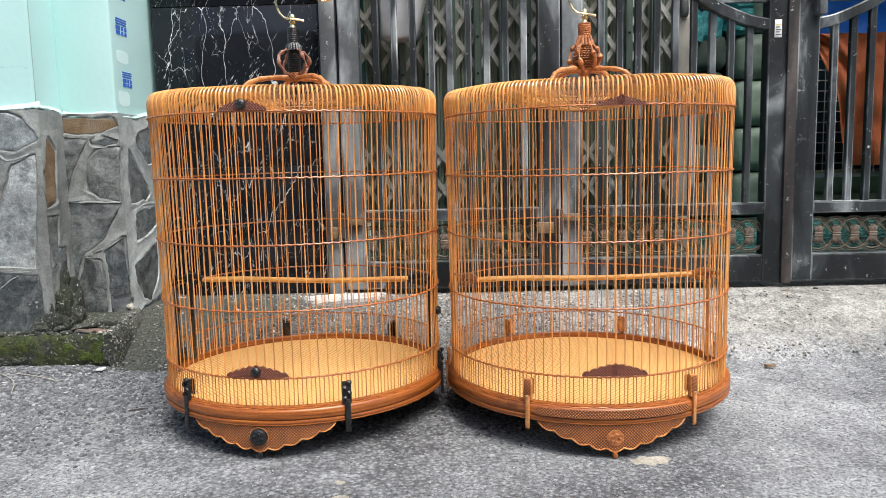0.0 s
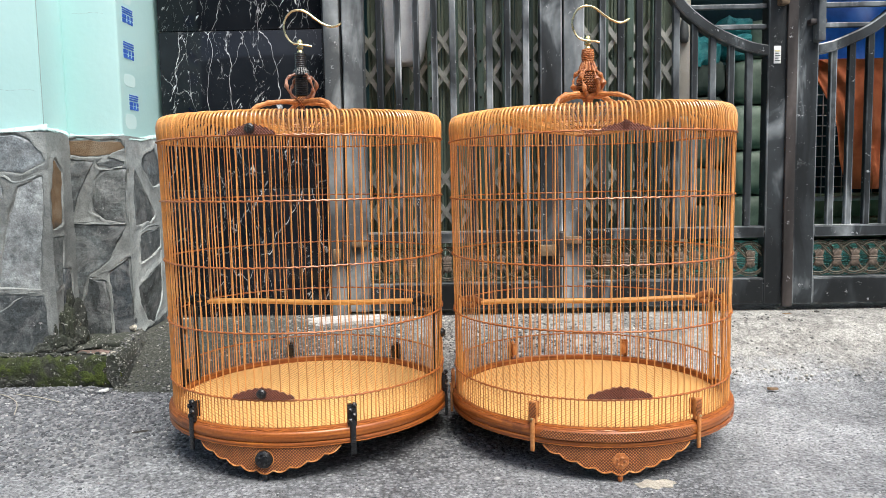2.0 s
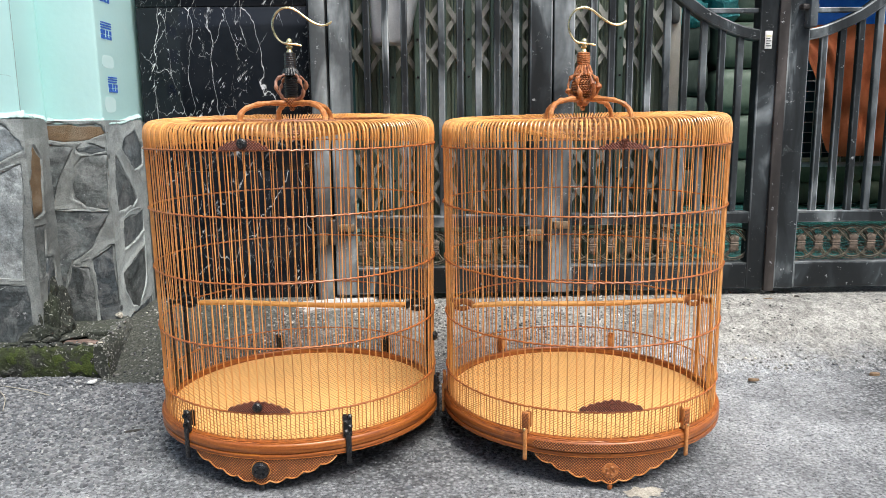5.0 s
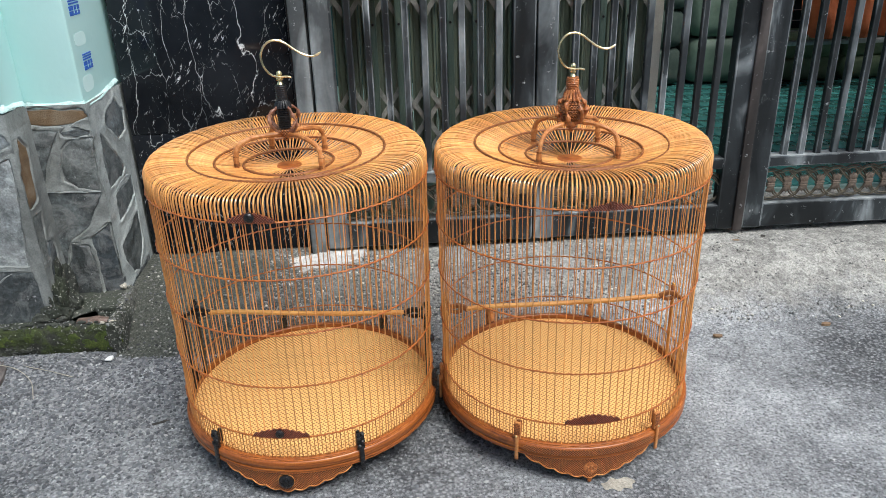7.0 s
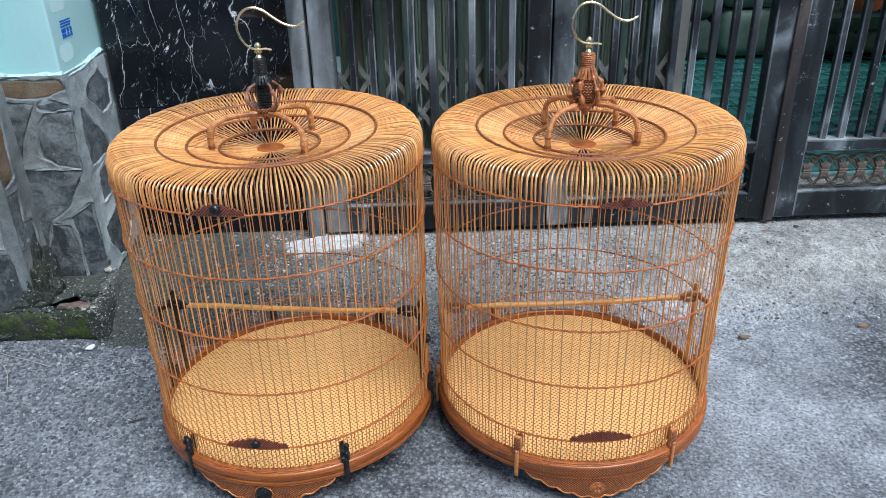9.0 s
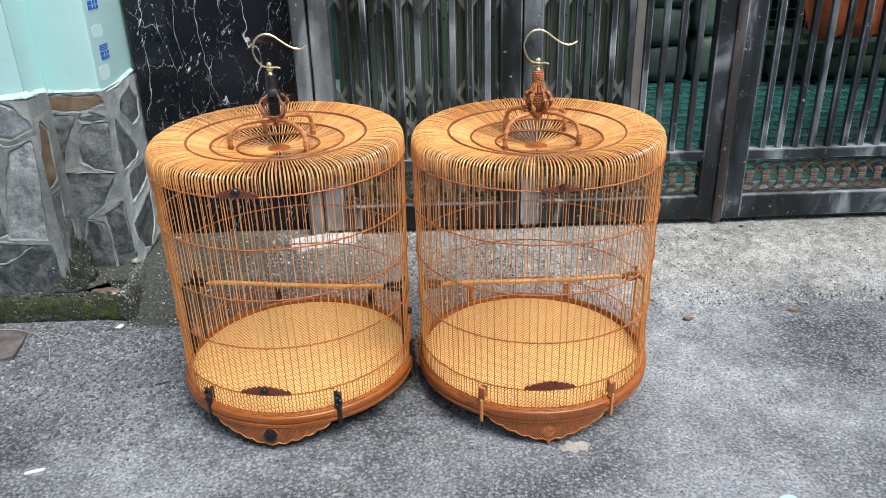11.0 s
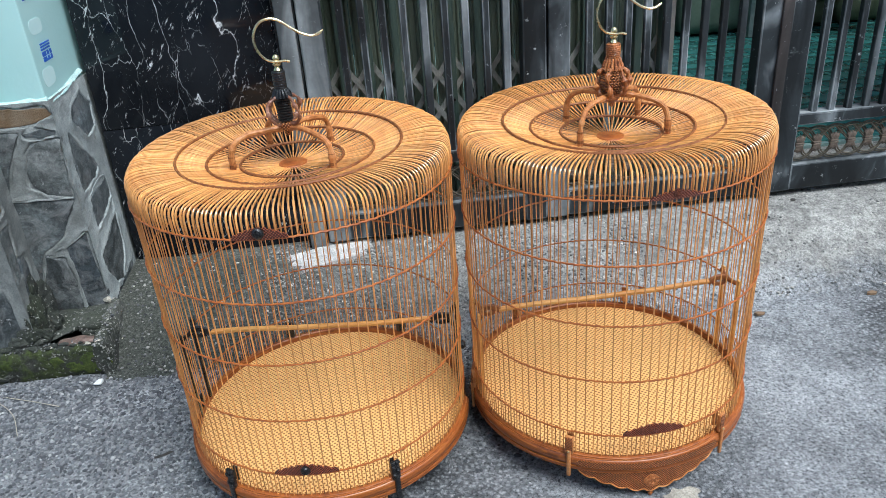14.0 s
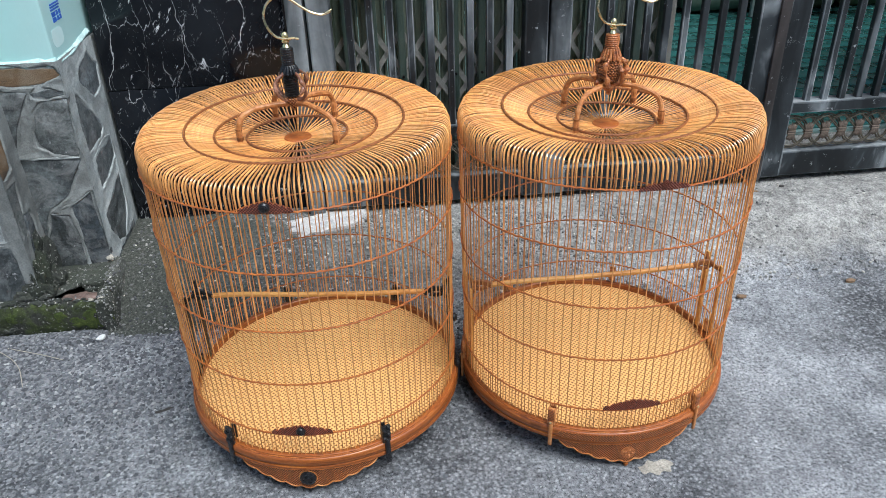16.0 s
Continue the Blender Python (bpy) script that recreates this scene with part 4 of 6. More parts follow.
    for v in brick.verts:
        v.co += 0.005 * noise.noise_vector(v.co * 60) + 0.002 * noise.noise_vector(v.co * 190)
    part("brick_fragment", brick, BRICK, plinth, "broken red brick end").matrix_basis = pose(-0.81, 1.737, 0.079, 0, 0, -3)
    bm = bmesh.new()
    cols = []
    for i in range(46):
        y = 1.702 + 0.16 * i / 45
        top = 0.082 + 0.03 * (i / 45) ** 0.9
        col = []
        for x, z in ((-0.775, 0.03), (-0.774, top - 0.012), (-0.771, top - 0.003), (-0.764, top), (-0.756, top - 0.001), (-0.749, top - 0.005), (-0.745, top - 0.015), (-0.743, top * 0.62), (-0.741, top * 0.4), (-0.739, top * 0.18), (-0.737, -0.02)):
            q = Vector((x, y, z))
            col.append(bm.verts.new(q + Vector((rough(q * 1.3, 0.7), 0, rough(q * 1.4 + Vector((4, 0, 0)), 0.7)))))
        cols.append(col)
    for a, b in zip(cols, cols[1:]):
        for k in range(len(a) - 1):
            bm.faces.new((a[k], a[k + 1], b[k + 1], b[k]))
    bm.faces.new(cols[0])
    bm.faces.new(cols[-1][::-1])
    part("cheek", bm, PEBBLY, plinth, "pebbly concrete end of the plinth")
    # cement and stones heaped in the corner of the two walls, dark lumps added to darken it, and loose rubble
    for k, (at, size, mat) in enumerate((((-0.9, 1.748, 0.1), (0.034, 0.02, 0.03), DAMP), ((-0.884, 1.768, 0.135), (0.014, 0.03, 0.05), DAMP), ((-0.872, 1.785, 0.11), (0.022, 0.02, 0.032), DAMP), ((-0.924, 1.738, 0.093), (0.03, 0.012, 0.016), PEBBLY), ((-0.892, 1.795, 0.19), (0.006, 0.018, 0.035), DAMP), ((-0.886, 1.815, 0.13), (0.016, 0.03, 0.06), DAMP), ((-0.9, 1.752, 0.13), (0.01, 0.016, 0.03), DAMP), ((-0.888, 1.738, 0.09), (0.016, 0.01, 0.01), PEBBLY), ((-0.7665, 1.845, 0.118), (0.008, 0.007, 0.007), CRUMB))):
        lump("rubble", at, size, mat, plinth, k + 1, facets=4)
    # cushions of moss and crusts of lichen on the front
    for k, (x, z, w, h) in enumerate(((-0.765, 0.034, 0.022, 0.02), (-0.79, 0.04, 0.02, 0.024), (-0.775, 0.06, 0.02, 0.01), (-0.82, 0.034, 0.024, 0.016), (-0.86, 0.05, 0.02, 0.014), (-0.9, 0.04, 0.022, 0.016), (-0.95, 0.055, 0.024, 0.014), (-1.02, 0.05, 0.03, 0.016))):
        lump("moss", (x, 1.7105, z), (w, 0.0045, h), MOSS, plinth, 90 + k, "yellow-green moss cushion", 4)
    for k, (x, z) in enumerate(((-0.985, 0.026), (-1.0, 0.022), (-0.972, 0.022), (-1.012, 0.028), (-0.96, 0.028), (-1.05, 0.022))):
        lump("lichen", (x, 1.7098, z), (0.011, 0.002, 0.004), PEBBLY, plinth, 120 + k, "pale crust of lichen", 3)
    rnd = random.Random(21)
    for k in range(60):
        x, y = rnd.uniform(-1.25, -0.75), rnd.uniform(1.716, 1.8)
        if x < -0.9:
            y = rnd.uniform(1.716, 1.738)
        elif x < -0.76 and y > 1.722:
            y = 1.722 + rnd.uniform(-0.004, 0.004)
        r = rnd.uniform(0.002, 0.0065)
        lump("rubble", (x, y, 0.0845 + 0.17 * (y - 1.722)), (1.4 * r, r, 0.6 * r), CRUMB if rnd.random() < 0.12 else DAMP, plinth, 20 + k, facets=2)


build_plinth()


# ---- marble wall beside the gate ----
def build_marble():
    wall = root("wall_marble", pose(-0.53, 2.078, 0.09), "black marble tiled wall with white veins beside the gate", "wall", kind="structure")
    me = mesh_of(boxed(-0.222, 0.2153, 0.004, 0.3, -0.05, 2.6), "backing", MORTAR)
    piece("backing", me, wall, Matrix())
    for z0, z1 in ((-0.04, 0.3555), (0.3575, 0.774), (0.776, 1.19), (1.192, 1.61), (1.612, 2.03)):
        part("tile", boxed(-0.224, 0.2155, -0.006, 0.006, z0, z1, bevel=0.0012), MARBLE, wall)


build_marble()


# ---- gate ----
PITCH = 0.0472


def ring_mesh():
    bm = bmesh.new()
    for k, (rx, rz) in enumerate(((0.0448, 0.0448), (0.0392, 0.0392))):
        tube(bm, [(rx * math.cos(u), -0.002 * k, rz * math.sin(u)) for u in (2 * math.pi * i / 28 for i in range(36))], 0.0023, 6, True)
    return mesh_of(bm, "ring", CAST)


def knot_mesh():
    bm = bmesh.new()
    for s in (-1, 1):
        for i in range(-3, 4):
            w = abs(i) / 3
            tube(bm, [(0.0024 * i, -0.004, 0.002 * s), (0.0027 * i, -0.0065, 0.009 * s), (0.0037 * i, -0.005, (0.018 - 0.001 * w) * s), (0.0044 * i, -0.002, (0.025 - 0.006 * w) * s)], [0.0019, 0.0024, 0.0024, 0.001], 6)
        box(bm, -0.0115, 0.0115, -0.0095, 0.004, min(0.0008 * s, 0.0052 * s), max(0.0008 * s, 0.0052 * s), 0.0016)
    return mesh_of(bm, "knot", KNOT)


RING_ME, KNOT_ME = ring_mesh(), knot_mesh()


def arc_points(flip):
    """The swept rail: from the stile, rising steeply away from it."""
    pts = [(0.832, 0.776), (0.795, 0.783), (0.765, 0.793), (0.72, 0.812), (0.68, 0.834), (0.63, 0.872), (0.6, 0.905), (0.575, 0.95), (0.556, 1.02), (0.55, 1.1), (0.553, 1.2)]
    return [((1.785 - x) if flip else x, z) for x, z in pts]


def arc_height(x, flip):
    pts = arc_points(flip)
    for (xa, za), (xb, zb) in zip(pts, pts[1:]):
        if min(xa, xb) <= x <= max(xa, xb):
            return za + (zb - za) * (x - xa) / (xb - xa)
    return 1.85


def build_leaf(name, left, right, bars, knots, label, flip=None):
    """One leaf: stiles, rails, upright bars, a band of cast rings, and where given the swept rail."""
    ox = (left[0] + right[1]) / 2
    leaf = root(name, pose(ox, 2.01, 0.118), label, "gate", "gate leaves")

    def add(n, x0, x1, z0, z1, y0, y1, mat, bevel=0.003):
        ob = part(n, boxed(x0 - ox, x1 - ox, y0, y1, z0 - 0.118, z1 - 0.118, bevel=bevel), mat, leaf, smooth=False)
        # bevel faces get the pale edge steel as a painted highlight
        ob.data.materials.append(EDGE)
        for p in ob.data.polygons:
            p.material_index = int(max(abs(c) for c in p.normal) < 0.97)

    add("stile", left[0], left[1], 0.118, 1.95, 0.0, 0.045, left[2], 0.004)
    add("stile", right[0], right[1], 0.118, 1.95, 0.0, 0.045, right[2], 0.004)
    a, b = left[1] - 0.001, right[0] + 0.001
    add("bottom_rail", a, b, 0.12, 0.188, 0.002, 0.042, STEEL)
    add("middle_rail", a, b, 0.296, 0.325, 0.002, 0.04, STEEL)
    # pale strips on the rail tops: dust, with the sky's light painted in
    for z in (0.188, 0.325):
        add("dusty_edge", a, b, z - 0.0006, z + 0.0012, 0.001, 0.041, JAMB, 0.0005)
    add("top_rail", a, b, 1.89, 1.95, 0.002, 0.04, STEEL)
    rnd = random.Random(len(bars) * 7)
    for x in bars:
        top = 1.892
        if flip is not None:
            top = arc_height(x, flip)
            top = 1.892 if top > 1.3 else top - 0.004
        add("bar", x - 0.0085, x + 0.0085, 0.322, top, 0.01, 0.028, STEEL_PALE if rnd.random() < 0.2 else STEEL, 0.0032)
    if flip is not None:
        p = [Vector((q.x - ox, 0.017, q.y - 0.118)) for q in smooth_path([(x, z, 0) for x, z in arc_points(flip)], 5)]
        bm = bmesh.new()
        cols = []
        for i, q in enumerate(p):
            t = (p[min(i + 1, len(p) - 1)] - p[max(i - 1, 0)]).normalized()
            nrm = Vector((-t.z, 0, t.x)) * 0.0135
            cols.append([bm.verts.new(q + s * nrm + Vector((0, y, 0))) for s, y in ((-1, -0.0125), (-0.75, -0.016), (0.75, -0.016), (1, -0.0125), (1, 0.016), (-1, 0.016))])
        for c, d in zip(cols, cols[1:]):
            for j in range(6):
                bm.faces.new((c[j], c[(j + 1) % 6], d[(j + 1) % 6], d[j])).material_index = int(j in (0, 2))
        bm.faces.new(cols[0])
        bm.faces.new(cols[-1])
        part("swept_rail", bm, STEEL, leaf).data.materials.append(EDGE)
        for z, th in ((0.838, 0.006), (0.889, 0.006), (0.936, 0.008), (1.0, 0.006), (1.06, 0.006)):
            pts = arc_points(flip)
            xs = [xa + (xb - xa) * (z - za) / (zb - za) for (xa, za), (xb, zb) in zip(pts, pts[1:]) if min(za, zb) <= z <= max(za, zb)]
            x = xs[0]
            if flip:
                add("cross_bar", left[1] - 0.001, x, z - th, z + th, 0.012, 0.026, STEEL_PALE, 0.002)
            else:
                add("cross_bar", x, right[0] + 0.001, z - th, z + th, 0.012, 0.026, STEEL_PALE, 0.002)
    for k in range(knots[1]):
        x = knots[0] + PITCH * k
        if left[1] - 0.01 < x < right[0] + 0.01:
            piece("knot", KNOT_ME, leaf, pose(x - ox, 0.02, 0.239 - 0.118))
        piece("ring", RING_ME, leaf, pose(x - ox, 0.018 + 0.0006 * (k % 2), 0.2395 - 0.118))
    return leaf, ox


leaf_a, oxa = build_leaf("gate_leaf", (-0.261, -0.206, JAMB), (0.246, 0.303, STEEL), [-0.166 + PITCH * i for i in range(9)], (-0.19, 10), "dark grey steel gate leaf with upright bars and cast ring band")
leaf_b, oxb = build_leaf("gate_leaf", (0.307, 0.360, STEEL_PALE), (0.828, 0.879, STEEL), [0.409 + PITCH * i for i in range(9)], (0.373, 10), "scuffed grey steel gate leaf with bars under a swept rail", False)
leaf_c, oxc = build_leaf("gate_leaf", (0.902, 0.958, STEEL), (1.63, 1.69, STEEL), [1.002 + PITCH * i for i in range(14)], (0.978, 14), "dark steel gate leaf with bars under a rising swept rail", True)
# cover strip and worn latch pieces
part("cover_strip", boxed(0.874 - oxb, 0.9 - oxb, -0.008, 0.004, -0.004, 1.83, bevel=0.002), STEEL_BROWN, leaf_b)
for n, x0, x1, z0, z1, y0, mat, leaf, ox in (
        ("latch", 0.848, 0.87, 0.885, 1.02, -0.028, TAN, leaf_b, oxb), ("bolt", 0.94, 0.96, 0.792, 1.06, -0.03, STEEL_PALE, leaf_c, oxc),
        ("bolt_guide", 0.924, 0.966, 0.835, 0.849, -0.022, STEEL_BROWN, leaf_c, oxc)):
    part(n, boxed(x0 - ox, x1 - ox, y0, 0.004, z0 - 0.118, z1 - 0.118, bevel=0.004), mat, leaf)
for knuckle, right_plate, left_plate, leaf, ox in (
        ((-0.274, -0.254), (-0.249, -0.208, 0.291, 0.309), (-0.299, -0.276, 0.255, 0.287), leaf_a, oxa),
        ((0.289, 0.305), (0.309, 0.35, 0.290, 0.309), (0.24, 0.284, 0.259, 0.288), leaf_b, oxb)):
    hinge = part("hinge", boxed(knuckle[0] - ox, knuckle[1] - ox, -0.024, -0.002, 0.256 - 0.118, 0.324 - 0.118, bevel=0.006, segs=3), STEEL_BROWN, leaf, "brown welded hinge with tan plates")
    for x0, x1, z0, z1 in (right_plate, left_plate):
        part("hinge_plate", boxed(x0 - ox, x1 - ox, -0.016, 0.004, z0 - 0.118, z1 - 0.118, bevel=0.003), TAN, hinge)
bm = boxed(0.842 - oxb, 0.86 - oxb, -0.0015, 0.002, 0.742 - 0.118, 0.786 - 0.118, bevel=0.0008)
sticker = part("sticker", bm, PAPER, leaf_b, "small torn white price sticker")
for i in range(5):
    part("print_bar", boxed(0.8445 - oxb, 0.8575 - oxb - 0.004 * (i % 2), -0.0024, -0.0014, 0.748 - 0.118 + 0.006 * i, 0.7505 - 0.118 + 0.006 * i), YELLOW if i > 3 else GREY, sticker)


def build_jamb():
    jamb = root("gate_jamb", pose(-0.288, 2.04, 0.09), "pale grey steel gate jamb against the marble wall", "jamb", kind="structure")
    part("post", boxed(-0.02, 0.02, -0.03, 0.06, 0, 1.95, bevel=0.004), JAMB, jamb)
    # dark strips beside the post stand in for its shaded gaps
    part("seal", boxed(-0.0262, -0.0198, -0.012, 0.05, 0, 1.95, bevel=0.001), BLACK, jamb)
    part("groove", boxed(0.0195, 0.0235, -0.014, 0.05, 0, 1.95, bevel=0.001), STEEL, jamb)


build_jamb()


# ---- folding shutter behind the gate ----
def build_shutter():
    sh = root("folding_shutter", pose(0.2, 2.2, 0.11), "dark green folding steel shutter with galvanised scissor lattice", "shutter")
    ox, oz = 0.2, 0.11
    slat = bmesh.new()
    prof = [(-0.0165, 0.006), (-0.0165, 0.0), (-0.011, 0.0), (-0.007, 0.008), (0.007, 0.008), (0.011, 0.0), (0.0165, 0.0), (0.0165, 0.006)]
    low = [slat.verts.new((x, y, 0.0)) for x, y in prof]
    up = [slat.verts.new((x, y, 1.84)) for x, y in prof]
    for i in range(7):
        slat.faces.new((low[i], low[i + 1], up[i + 1], up[i]))
    slat_me = mesh_of(slat, "slat", SHUTTER)
    for i in range(25):
        piece("slat", slat_me, sh, pose(-0.2 + 0.035 * i - ox, 0.035, 0.0))
    bar_me = mesh_of(boxed(-0.009, 0.009, -0.014, 0.012, 0, 1.84, bevel=0.002), "channel_bar", SHUTTER_BAR)
    stud = mesh_of(lathe(bmesh.new(), [(0.0, 0.004), (0.0035, 0.003), (0.004, 0.0)], 10), "rivet", BLACK)
    n = 14
    xs = [-0.2477 + 0.0697 * i for i in range(n)]
    rows = (0.80, 0.415, 1.18, 1.56)
    for x in xs:
        piece("channel_bar", bar_me, sh, pose(x - ox, 0.0, 0.0))
        for z in rows:
            for dz in (0.0, -0.1):
                piece("rivet", stud, sh, pose(x - ox, -0.0145, z - oz + dz - 0.01, 90, 0, 0))

    def strip_mesh(flip, y):
        bm = bmesh.new()
        h, w, e = 0.108, 0.0697, 0.0066
        pts = [(-w / 2, h / 2), (-w / 5, h / 5.5), (w / 5, -h / 5.5), (w / 2, -h / 2)]
        pts = [(x * flip, z) for x, z in pts]
        cols = []
        sm = smooth_path([(x, z, 0) for x, z in pts], 4)
        for i, q in enumerate(sm):
            t = (sm[min(i + 1, len(sm) - 1)] - sm[max(i - 1, 0)]).normalized()
            nr = Vector((-t.y, t.x, 0)) * e
            a, b = q + nr, q - nr
            cols.append([bm.verts.new((a.x, y, a.y)), bm.verts.new((b.x, y, b.y)), bm.verts.new((b.x, y + 0.002, b.y)), bm.verts.new((a.x, y + 0.002, a.y))])
        for a, b in zip(cols, cols[1:]):
            for j in range(4):
                bm.faces.new((a[j], a[(j + 1) % 4], b[(j + 1) % 4], b[j]))
        bm.faces.new(cols[0])
        bm.faces.new(cols[-1])
        return mesh_of(bm, "lattice_strip", LATTICE)

    one, two = strip_mesh(1, 0.014), strip_mesh(-1, 0.018)
    for i in range(n - 1):
        xm = xs[i] + 0.0697 / 2
        for z in rows:
            for dz in (0.05, -0.045):
                for me in (one, two):
                    piece("lattice_strip", me, sh, pose(xm - ox, 0, z + dz - oz))
    part("end_stile", boxed(0.652 - ox, 0.684 - ox, -0.02, 0.03, 0, 1.85, bevel=0.003), BEIGE, sh)
    part("pull_handle", lathe(bmesh.new(), [(0.0, 0.0), (0.008, 0.001), (0.0115, 0.006), (0.0125, 0.018), (0.011, 0.04), (0.008, 0.062), (0.004, 0.074), (0.0, 0.076)], 16, centre=(0.664 - ox, -0.026)), GREY, sh, "dark grey plastic pull").location.z = 0.715
    for z in (0.0, 1.85):
        part("track", boxed(-0.22 - ox, 0.69 - ox, -0.025, 0.05, z - 0.01, z + 0.012, bevel=0.002), STEEL, sh)


build_shutter()


def build_jug():
    jug = root("plastic_jug", pose(-0.095, 2.1, 0.769), "milky white plastic jug with red cap hung behind gate bars", "jug")
    bm, rings = bmesh.new(), []
    for z, w, d, cx in ((0, 0.04, 0.026, -0.012), (0.004, 0.046, 0.032, -0.012), (0.016, 0.051, 0.036, -0.011), (0.06, 0.056, 0.039, -0.008), (0.11, 0.0615, 0.042, -0.004), (0.15, 0.0665, 0.044, -0.001), (0.168, 0.068, 0.045, 0), (0.181, 0.066, 0.043, 0), (0.189, 0.06, 0.037, 0), (0.192, 0.05, 0.028, 0)):
        ring = []
        for k in range(36):
            c, sn = math.cos(2 * math.pi * k / 36), math.sin(2 * math.pi * k / 36)
            x, y = math.copysign(abs(c) ** 0.55, c), math.copysign(abs(sn) ** 0.55, sn)
            dent = 1 + 0.035 * noise.noise((x * 1.7, y * 1.7, z * 22))
            ring.append(bm.verts.new((cx + w * x * dent, d * y * dent, z + (0.012 * max(0, -x) ** 2 if z > 0.17 else 0))))
        rings.append(ring)
    for a, b in zip(rings, rings[1:]):
        for k in range(36):
            bm.faces.new((a[k], a[(k + 1) % 36], b[(k + 1) % 36], b[k]))
    bm.faces.new(rings[0][::-1])
    bm.faces.new(rings[-1])
    part("body", bm, PLASTIC, jug)
    part("neck", lathe(bmesh.new(), [(0.0, 0.0), (0.015, 0.0), (0.015, 0.012), (0.0, 0.012)], 20), PLASTIC, jug).location = (0.048, 0, 0.186)
    bm = lathe(bmesh.new(), [(0.0, 0.0), (0.0165, 0.0), (0.0172, 0.003), (0.0172, 0.016), (0.015, 0.019), (0.0, 0.019)], 24)
    part("cap", bm, RED, jug).location = (0.048, 0, 0.192)
    part("handle", tube(bmesh.new(), smooth_path([(-0.05, 0, 0.188), (-0.042, 0, 0.214), (-0.018, 0, 0.221), (0.008, 0, 0.212), (0.02, 0, 0.188)]), 0.009, 10, flat=0.8), PLASTIC, jug)
    part("strap_buckle", boxed(-0.014, 0.006, -0.014, 0.014, 0.206, 0.232, bevel=0.004), GREY, jug, "grey buckle round the handle")
    part("wire", tube(bmesh.new(), smooth_path([(-0.004, 0, 0.228), (-0.006, 0.01, 0.34), (-0.008, 0.05, 0.42), (-0.01, 0.088, 0.425)]), 0.0015, 5), WIRE, jug)


build_jug()


# ---- yard behind the gate ----
def build_inside():
    floor = tagged(part("floor", boxed(-1.2, 3.6, 2.33, 4.3, -0.02, 0.112), GROUT), "teal tiled floor of the yard behind the gate", "floor", kind="structure")
    me = mesh_of(boxed(-0.0606, 0.0606, -0.0606, 0.0606, 0.0, 0.006, bevel=0.0015), "tile", TEAL_FLOOR)
    rnd = random.Random(8)
    for i in range(19):
        for j in range(15):
            piece("tile", me, floor, pose(0.42 + 0.124 * i, 2.41 + 0.124 * j, 0.112, rnd.uniform(-0.5, 0.5), rnd.uniform(-0.5, 0.5), 0))
    # side walls and roof are out of view, added to keep the yard dark
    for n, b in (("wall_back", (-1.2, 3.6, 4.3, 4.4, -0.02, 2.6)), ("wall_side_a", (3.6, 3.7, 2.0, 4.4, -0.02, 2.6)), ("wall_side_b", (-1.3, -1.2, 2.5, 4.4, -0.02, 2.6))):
        tagged(part(n, boxed(*b), TEAL_WALL if n == "wall_back" else INNER), "dark teal painted wall at the back of the yard" if n == "wall_back" else "unseen plaster wall added to close off the yard behind the gate", "wall", kind="structure")
    tagged(part("ceiling", boxed(-1.3, 3.7, 3.0, 4.4, 2.6, 2.7), INNER), "unseen plaster roof added to shade the back of the yard", "ceiling", kind="structure")
    tagged(part("wall_lintel", boxed(-0.75, 3.7, 2.06, 2.3, 1.97, 2.6), PLASTER), "plain plaster lintel over the gate", "wall", kind="structure")
    tagged(part("wall_east", boxed(1.72, 3.6, 1.98, 2.28, -0.02, 1.96), PLASTER), "plain plaster wall beside the gate", "wall", kind="structure")
    # added out of view; its dark colour keeps reflections in the marble low
    tagged(part("wall_south", boxed(-6, 6, -3.6, -3.4, -0.02, 3.2), INNER), "unseen dark plaster wall added across the lane", "wall", kind="structure")

    def sack(x, y, z, w, d, h, mat, label, rz=0.0, name="sack", crumple=0.012, freq=9):
        bm = boxed(-w / 2, w / 2, -d / 2, d / 2, 0, h, bevel=min(h, d) * 0.28, segs=3)
        bmesh.ops.subdivide_edges(bm, edges=[e for e in bm.edges if e.calc_length() > 0.08], cuts=2 if freq < 12 else 5, use_grid_fill=True)
        for v in bm.verts:
            v.co += crumple * noise.noise_vector(Vector((v.co.x * freq + x * 5, v.co.y * freq, v.co.z * freq + z * 7))) * (1 if v.co.z > 0.02 else 0.3)
        ob = part(name, bm, mat)
        ob.matrix_basis = pose(x, y, z, 0, 0, rz)
        tagged(ob, label, name.replace("_", " "), "sacks against the back wall")

    for k, (x, w) in enumerate(((0.92, 0.34), (1.26, 0.33), (1.62, 0.36), (2.05, 0.4), (2.47, 0.42), (2.9, 0.42))):
        z = 0.12
        for lvl in range((5, 5, 4, 2, 2, 2)[k]):
            h = 0.234 if k == 2 else 0.18 + 0.008 * ((k + lvl) % 3) if k < 2 else 0.115
            sack(x, 4.08, z, w * 0.97, 0.36, h, PALE_GREEN if k == 2 else DARK_SACK if k < 2 else OLIVE, "bulging pale green sack stacked against the yard wall" if k == 2 else "bulging dark olive sack stacked against the yard wall")
            z += h - 0.004
    sack(1.63, 4.03, 1.04, 0.2, 0.2, 0.2, PALE_GREEN, "pale green bundle on top of the stacked sacks")
    for x, y, z, w, h in ((1.48, 3.99, 1.036, 0.15, 0.22), (1.3, 3.97, 1.0, 0.17, 0.15)):
        sack(x, y, z, w, 0.17, h, TEAL_BAG, "crumpled turquoise plastic bag on the stacked sacks", 12, "plastic_bag", 0.03, 24)
    # wire rack with a tarpaulin and a cloth
    rack = root("wire_rack", pose(2.1, 3.8, 0.12), "zinc wire mesh rack standing in the yard", "rack")
